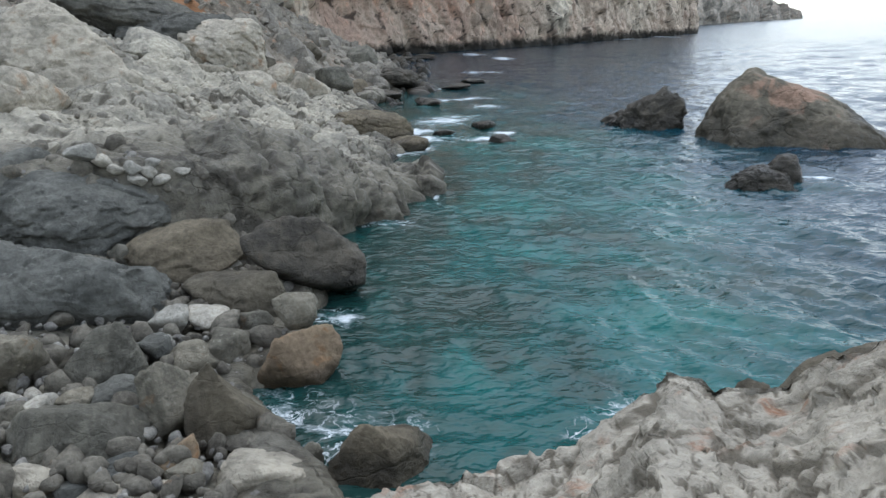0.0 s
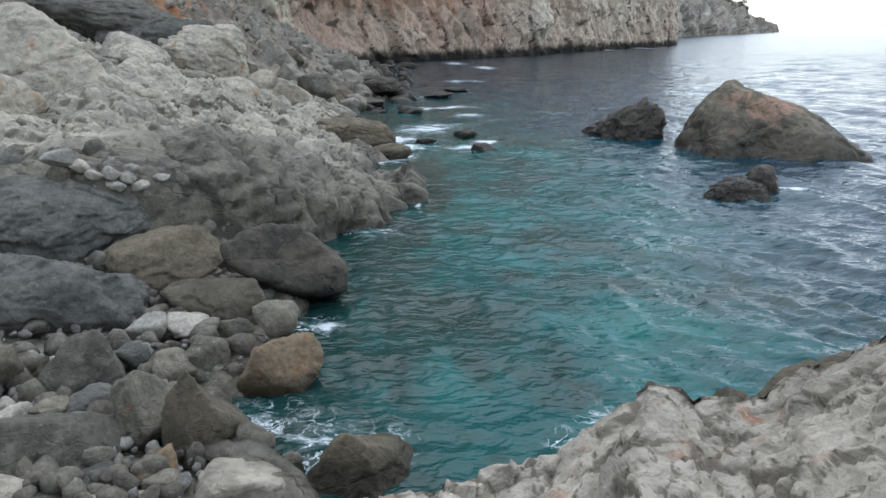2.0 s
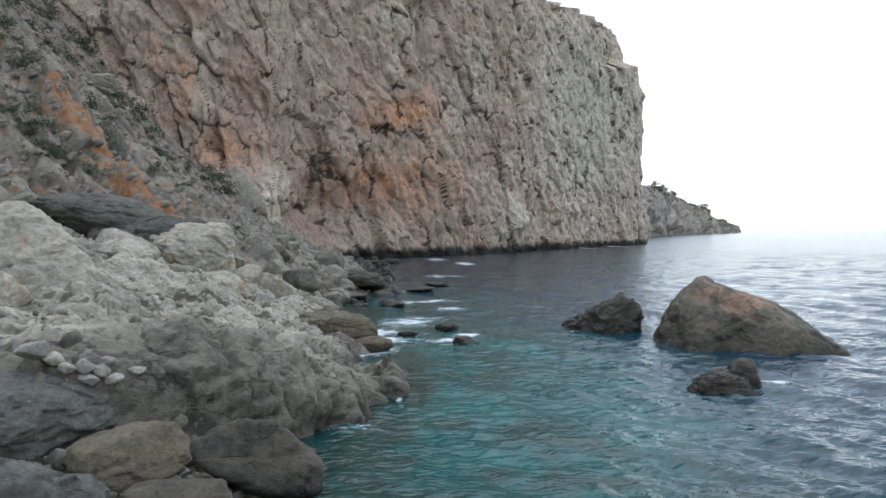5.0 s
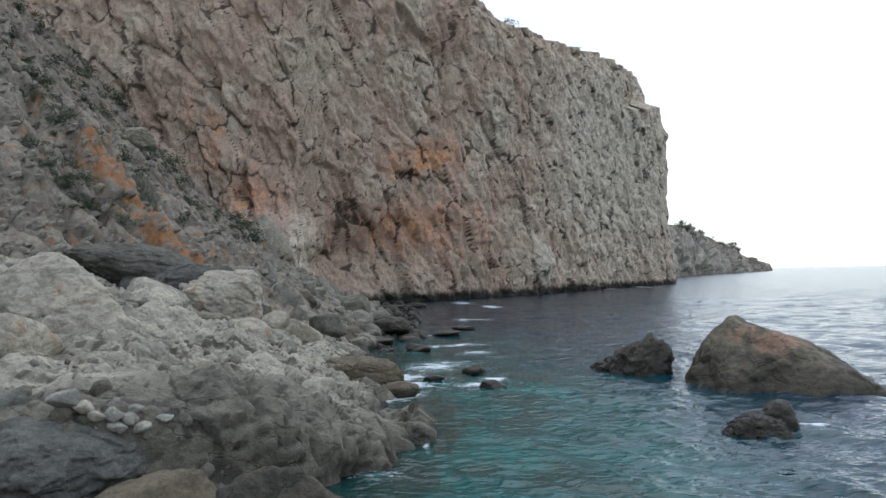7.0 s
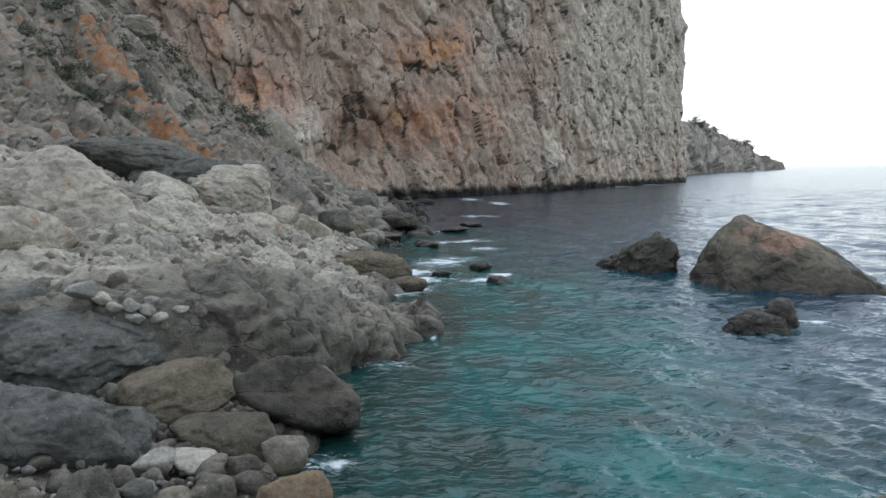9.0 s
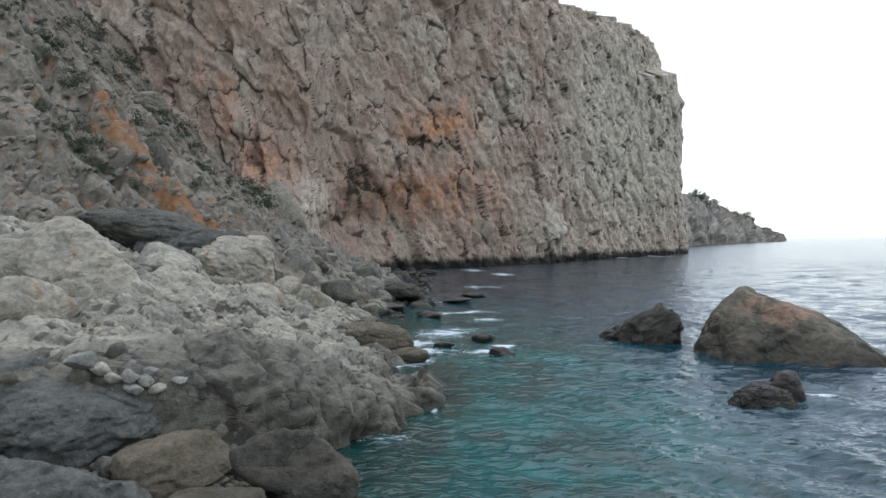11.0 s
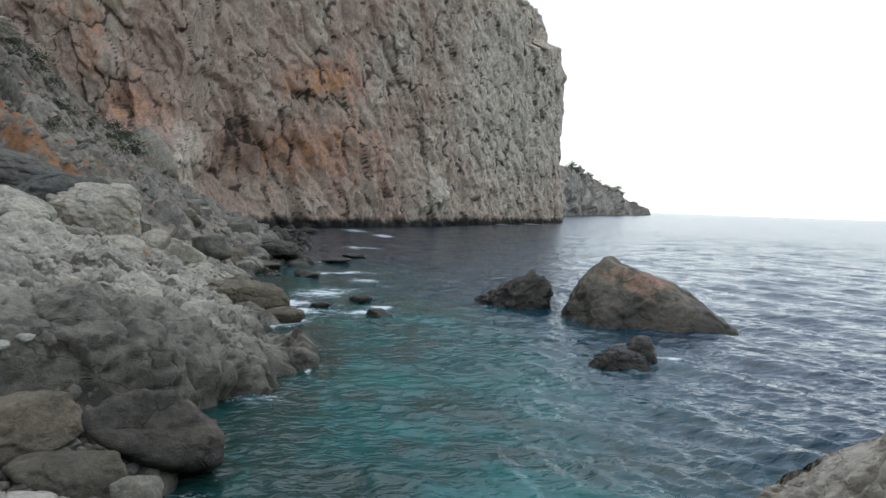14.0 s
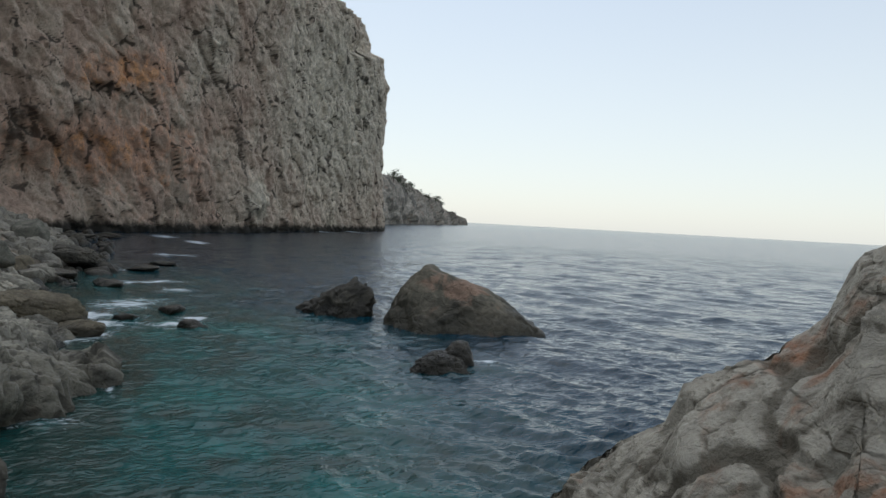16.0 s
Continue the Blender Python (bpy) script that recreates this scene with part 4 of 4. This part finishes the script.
boulder((-5.33, 14.04, 2.38), (0.20, 0.17, 0.15), 21, 0, 57, WHITE, "pale pebble on the ledge")
boulder((-5.09, 14.16, 2.23), (0.19, 0.16, 0.14), 20, 0, 58, WHITE, "pale pebble on the ledge")
boulder((-4.88, 14.24, 2.05), (0.20, 0.17, 0.12), 19, 0, 59, WHITE, "pale grey pebble on the ledge")
boulder((-5.30, 13.99, 2.12), (0.23, 0.19, 0.13), 21, 0, 60, WHITE, "pale pebble on the ledge")
boulder((-5.01, 14.30, 2.40), (0.16, 0.14, 0.11), 19, 0, 61, WHITE, "pale pebble on the ledge")
boulder((-7.60, 13.70, 1.75), (1.15, 0.95, 1.10), 29, -10, 62, DARK, "brown-grey rock beside the dark rock", sharp=6)
boulder((-10.76, 23.12, 4.10), (2.5, 2.1, 1.95), 25, 12, 63, PALE, "huge pale rounded boulder on the bank", sharp=6)
boulder((-10.12, 19.55, 3.20), (1.5, 1.3, 1.05), 27, 5, 64, PALE, "pale boulder with an orange side", sharp=6)
boulder((-9.43, 18.20, 2.38), (1.03, 0.88, 0.51), 27, 10, 65, PALE, "pale rock on the bank")
boulder((-8.65, 37.00, 3.95), (2.34, 1.99, 1.61), 13, 18, 66, PALE, "pale angular rock at the foot of the hillside")
boulder((-13.88, 40.07, 5.52), (3.74, 3.17, 1.73), 19, 30, 67, SLATE, "dark grey slab at the foot of the hillside", 1.1, 5)
boulder((-10.78, 38.52, 4.27), (3.35, 2.85, 1.62), 16, 25, 68, SLATE, "long dark grey rock at the foot of the hillside", 1.1, 5)
boulder((-7.13, 29.14, 3.11), (0.92, 0.79, 0.58), 14, 15, 69, BOULDER, "grey rock on the bank")
boulder((-6.30, 31.37, 2.59), (1.27, 1.08, 0.65), 11, 12, 70, PALE, "pale rock on the bank")
boulder((-5.94, 28.38, 2.32), (0.64, 0.55, 0.34), 12, 0, 71, BOULDER, "grey rock on the bank")
boulder((-6.33, 39.49, 2.33), (1.09, 0.93, 0.82), 9, 0, 72, PALE, "pale rock in the jumble above the water")
boulder((-4.38, 37.74, 1.78), (1.18, 1.00, 0.96), 7, 10, 73, PALE, "pale rock in the jumble above the water")
boulder((-3.54, 44.86, 1.6), (1.2, 1.1, 1.0), 4, 0, 74, BOULDER, "brown-grey rock in the jumble above the water", 1.25, 12)
boulder((-2.24, 59.95, 2.05), (1.32, 1.12, 1.43), 2, 0, 75, BOULDER, "grey rock on the shore")
boulder((0.89, 56.37, 0.76), (1.99, 1.69, 1.06), -1, 0, 76, WETROCK, "dark wet rock in the water")
boulder((-0.85, 30.99, 0.57), (1.80, 1.52, 0.86), 2, 20, 77, BROWN, "low wet brown rock in the surf")
boulder((0.62, 28.54, 0.14), (0.89, 0.89, 0.41), -1, 10, 78, BROWN, "low wet brown rock in the surf")
boulder((-6.52, 54.61, 2.85), (1.45, 1.24, 1.11), 7, 0, 79, BROWN, "brown rock on the shore")
boulder((-8.99, 59.32, 3.21), (1.32, 1.12, 0.90), 9, 0, 80, PALE, "pale rock on the shore")
boulder((-2.64, 48.07, 0.60), (1.28, 1.08, 0.89), 3, 0, 81, BROWN, "brown wet rock at the waterline")
boulder((2.36, 44.85, 0.10), (0.87, 0.87, 0.37), -3, 0, 82, WETROCK, "low reef rock just above the water")
boulder((4.82, 29.28, 0.04), (0.80, 0.61, 0.30), -9, 0, 83, WETROCK, "low reef rock in the foam")
boulder((4.60, 33.94, 0.02), (0.67, 0.60, 0.28), -8, 0, 84, WETROCK, "low reef rock in the foam")
boulder((7.30, 60.50, 0.18), (1.08, 1.07, 0.22), -7, 0, 85, WETROCK, "low reef rock just above the water")
boulder((3.74, 5.08, 1.01), (1.00, 0.85, 1.32), -37, -20, 86, BROWN, "brown wet rock below the pale ledge", 2)
boulder((3.18, 5.34, 0.74), (0.41, 0.36, 0.95), -31, -15, 87, BROWN, "brown wet rock at the waterline")
boulder((-24.6, 49.4, 12.2), (1.9, 1.3, 1.15), 27, 25, 88, PALE, "pale slab lying on the hillside", 1.6, 10)
boulder((-16.66, 41.14, 5.80), (0.59, 0.49, 1.23), 22, 0, 92, PALE, "pale stone on the hillside")
boulder((-29.18, 83.65, 22.37), (2.38, 2.03, 1.14), 19, 35, 93, PALE, "pale stone on the hillside")
boulder((-19.16, 57.42, 9.27), (1.34, 1.14, 4.89), 18, 30, 94, BOULDER, "grey stone on the hillside")
boulder((-17.09, 102.59, 9.56), (4.13, 3.51, 5.04), 9, -20, 95, PALE, "pale buttress of rock under the cliff")
boulder((-9.37, 28.81, 4.25), (1.46, 1.25, 0.93), 18, 20, 96, BANK, "brown rock behind the big boulder")
boulder((5.25, 55.20, 0.07), (1.23, 1.08, 0.34), -5, 0, 97, WETROCK, "low reef rock just above the water")
boulder((1.22, 98.09, 0.39), (2.59, 2.27, 0.46), -1, 0, 98, WETROCK, "low reef rock just above the water")
boulder((5.31, 105.95, 0.35), (1.87, 1.87, 0.42), -3, 0, 99, WETROCK, "low reef rock just above the water")
boulder((2.46, 32.19, -0.01), (0.58, 0.44, 0.25), -4, 0, 100, WETROCK, "low reef rock in the foam")
boulder((-0.67, 48.59, 0.22), (1.50, 1.50, 0.49), 1, 0, 101, WETROCK, "dark wet rock at the waterline")
boulder((-1.43, 67.40, 0.49), (1.49, 1.26, 0.65), 1, 0, 102, WETROCK, "dark wet rock at the waterline")


# ---- pebbles and small stones that fill the gaps ----
def scatter(name, count, seed, where, sizes, mat, label, category, crisp=28.0, sunk=-0.25, lie=None, flat_shade=False):
    rng = np.random.RandomState(seed)
    kinds = []
    for k in range(6):
        kinds.append(hull(300 + seed + k, count=9, sharp=crisp, rough=0.03, level=2, detail=1.4))
    verts, faces, base = [], [], 0
    for k in range(count):
        x, y, z = where(rng)
        q, f = kinds[k % 6]
        s = sizes[0] * (sizes[1] / sizes[0]) ** (rng.rand() ** 1.6)
        if lie is None:
            turn, grow = np.array(Euler(rng.uniform(0, 6.28, 3)).to_matrix()), rng.uniform(0.65, 1.15, 3)
        else:
            turn = np.array(Euler(np.array(lie) + rng.normal(size=3) * (0.25, 0.25, 0.7)).to_matrix())
            grow = rng.uniform(0.7, 1.2, 3) * (1.3, 1.0, 0.6)
        verts.append((q * grow) @ turn.T * s + (x, y, z - sunk * s))
        faces.append(f + base)
        base += len(q)
    tagged(new(name, solid(name, np.concatenate(verts), np.concatenate(faces), mat, not flat_shade)), label, category, kind="stuff")


def on_beach(rng):
    y = rng.uniform(5.5, 15)
    x = float(shore_x(y)) - 6.0 * rng.rand() ** 0.9 + 0.1
    return x, y, float(bank_height(np.array([x]), np.array([y]))[0])


def on_bank(rng):
    y = rng.uniform(17, 46)
    x = float(shore_x(y)) - 16.0 * rng.rand()
    return x, y, float(bank_height(np.array([x]), np.array([y]))[0]) + 0.1


def on_spur(rng):
    while True:
        y = 14.5 + 33 * rng.rand() ** 1.4
        x = float(shore_x(y)) - 15.0 * rng.rand() + 0.2
        z = float(bank_height(np.array([x]), np.array([y]))[0])
        front = y - float(np.interp(x, (-9, -7.5, -5.5, -2.9, -1.6, -0.15, 0.6), (12.6, 13, 13.6, 15.3, 16.4, 17.5, 20)))
        if z > 0.25 and front > 1.3 and fbm(np.array([[x * 0.3, y * 0.3, 2.0]]), 2, 90)[0] > -0.25:
            return x, y, z


def in_surf(rng):
    y = 24 + 92 * rng.rand() ** 0.9
    return float(shore_x(y)) + 0.06 * y * rng.rand() ** 1.5 * 1.2 - 0.8, y, 0.0


def on_far_shore(rng):
    y = 36 + 78 * rng.rand() ** 0.8
    x = float(shore_x(y)) + 1.5 - 13.0 * rng.rand() ** 1.2
    return x, y, float(hill_height(np.array([x]), np.array([y]))[0])


def on_hill(rng):
    y = 37 + 76 * rng.rand() ** 1.5
    x = float(shore_x(y)) - rng.uniform(8, 12 + 0.55 * y)
    return x, y, on_slope(x, y)


scatter("pebbles", 1200, 1, on_beach, (0.03, 0.10), SHINGLE, "grey and white pebbles between the boulders", "pebbles", 11.0)
scatter("cobbles", 700, 7, on_beach, (0.07, 0.23), COBBLE, "brown-grey cobbles between the boulders", "cobbles", 14.0)
scatter("rubble", 420, 2, on_bank, (0.05, 0.22), RUBBLE, "broken stones lying on the rocky bank", "rubble")
scatter("broken_rock", 420, 9, on_spur, (0.05, 0.34), BANK, "broken layered limestone of the bank", "rock", 60.0, 0.05, (0.35, -0.25, 0.2), True)
scatter("surf_rocks", 170, 12, in_surf, (0.25, 1.1), WETROCK, "dark wet rocks awash along the shore", "rocks", 24.0, 0.25, None)
scatter("shore_rocks", 700, 3, on_far_shore, (0.2, 1.1), RUBBLE, "jumble of grey rocks along the far shore", "rocks", 40.0, 0.0, None, True)
scatter("scree_stones", 3600, 4, on_hill, (0.10, 0.5), RUBBLE, "stones strewn over the steep hillside", "stones", 50.0, 0.2, (0.2, -0.5, 0.3), True)


# ---- shrubs ----
def shrub_mesh(seed, leaves=420):
    rng = np.random.RandomState(seed)
    lobes = rng.normal(size=(9, 3)) * (0.55, 0.55, 0.22) + (0, 0, 0.45)
    verts, faces = [], []
    for k in range(leaves):
        c = lobes[rng.randint(9)] + rng.normal(size=3) * 0.2
        a, b = rng.normal(size=3), rng.normal(size=3)
        a, b = a / np.linalg.norm(a) * 0.10, b / np.linalg.norm(b) * 0.05
        i = len(verts)
        verts += [c - a, c + b, c + a, c - b]
        faces.append((i, i + 1, i + 2, i + 3))
    me = bpy.data.meshes.new("shrub")
    me.from_pydata([tuple(v) for v in verts], [], faces)
    me.materials.append(SHRUB)
    return me


def shrubs():
    kinds = [shrub_mesh(k) for k in range(5)]
    rng = np.random.RandomState(31)
    for k in range(290):
        while True:
            y = rng.uniform(48, 110)
            x = float(shore_x(y)) - (14 + 50 * rng.rand())
            if k < 110:
                x, y = ((-36, 85), (-29.5, 58.5), (-22.5, 50.2))[k % 3] + rng.normal(size=2) * ((5.0, 8.0), (3.0, 2.0), (2.0, 1.2))[k % 3]
                break
            if vnoise(np.array([[x * 0.04, (y + 0.3 * x) * 0.22, 1.0]]), 33)[0] > 0.12:
                break
        s = (0.22 + 0.006 * (y - 45)) * 3.0 ** rng.rand()
        ob = new("shrub", kinds[k % 5])
        ob.matrix_world = Matrix.Translation((x, y, on_slope(x, y))) @ Matrix.Rotation(rng.uniform(0, 6.28), 4, "Z") @ Matrix.Diagonal((s * 1.2, s * 1.2, s, 1))
        tagged(ob, "dark green shrub growing on the stony hillside", "shrub", "shrubs of the hillside")


shrubs()


def far_trees():
    kinds = [shrub_mesh(40 + k, 260) for k in range(3)]
    rng = np.random.RandomState(8)
    ridge = scene.objects["headland"].data
    co = np.zeros(len(ridge.vertices) * 3, dtype=np.float32)
    ridge.vertices.foreach_get("co", co)
    co = co.reshape(60, 160, 3)
    bm = bmesh.new()
    bmesh.ops.create_cone(bm, cap_ends=True, segments=7, radius1=0.09, radius2=0.04, depth=0.9)
    bole = bpy.data.meshes.new("trunk")
    bm.to_mesh(bole)
    bm.free()
    bole.materials.append(BARK)
    for k in range(46):
        p = co[rng.randint(26, 58), rng.randint(66, 128)]
        s = rng.uniform(2.0, 4.2)
        tree = new("pine_tree")
        for name, me, up in (("trunk", bole, 0.25), ("crown", kinds[k % 3], 0.45)):
            piece = new(name, me)
            piece.parent = tree
            piece.location = (0, 0, up)
        tree.matrix_world = Matrix.Translation((float(p[0]), float(p[1]), float(p[2]))) @ Matrix.Rotation(rng.uniform(0, 6.28), 4, "Z") @ Matrix.Diagonal((s, s, s * 1.1, 1))
        tagged(tree, "small dark pine growing on the distant headland", "tree", "trees of the headland")
    edge = scene.objects["cliff"].data
    co = np.zeros(len(edge.vertices) * 3, dtype=np.float32)
    edge.vertices.foreach_get("co", co)
    co = co.reshape(342, -1, 3)
    for bearing, s in ((18.4, 2.0), (16.6, 1.7), (17.0, 1.2), (13.2, 1.3), (11.2, 1.8), (9.0, 1.6), (8.0, 1.9), (19.6, 1.0), (15.2, 0.9)):
        row = co[332]
        k = int(np.argmin(np.abs(np.degrees(np.arctan2(row[:, 0], row[:, 1])) - bearing)))
        ob = new("shrub", kinds[k % 3])
        ob.matrix_world = Matrix.Translation((float(row[k, 0]), float(row[k, 1]), float(row[k, 2]) + 0.2 * s)) @ Matrix.Diagonal((s * 1.3, s * 1.3, s, 1))
        tagged(ob, "dark green shrub on the brink of the cliff", "shrub", "shrubs of the cliff top")


far_trees()
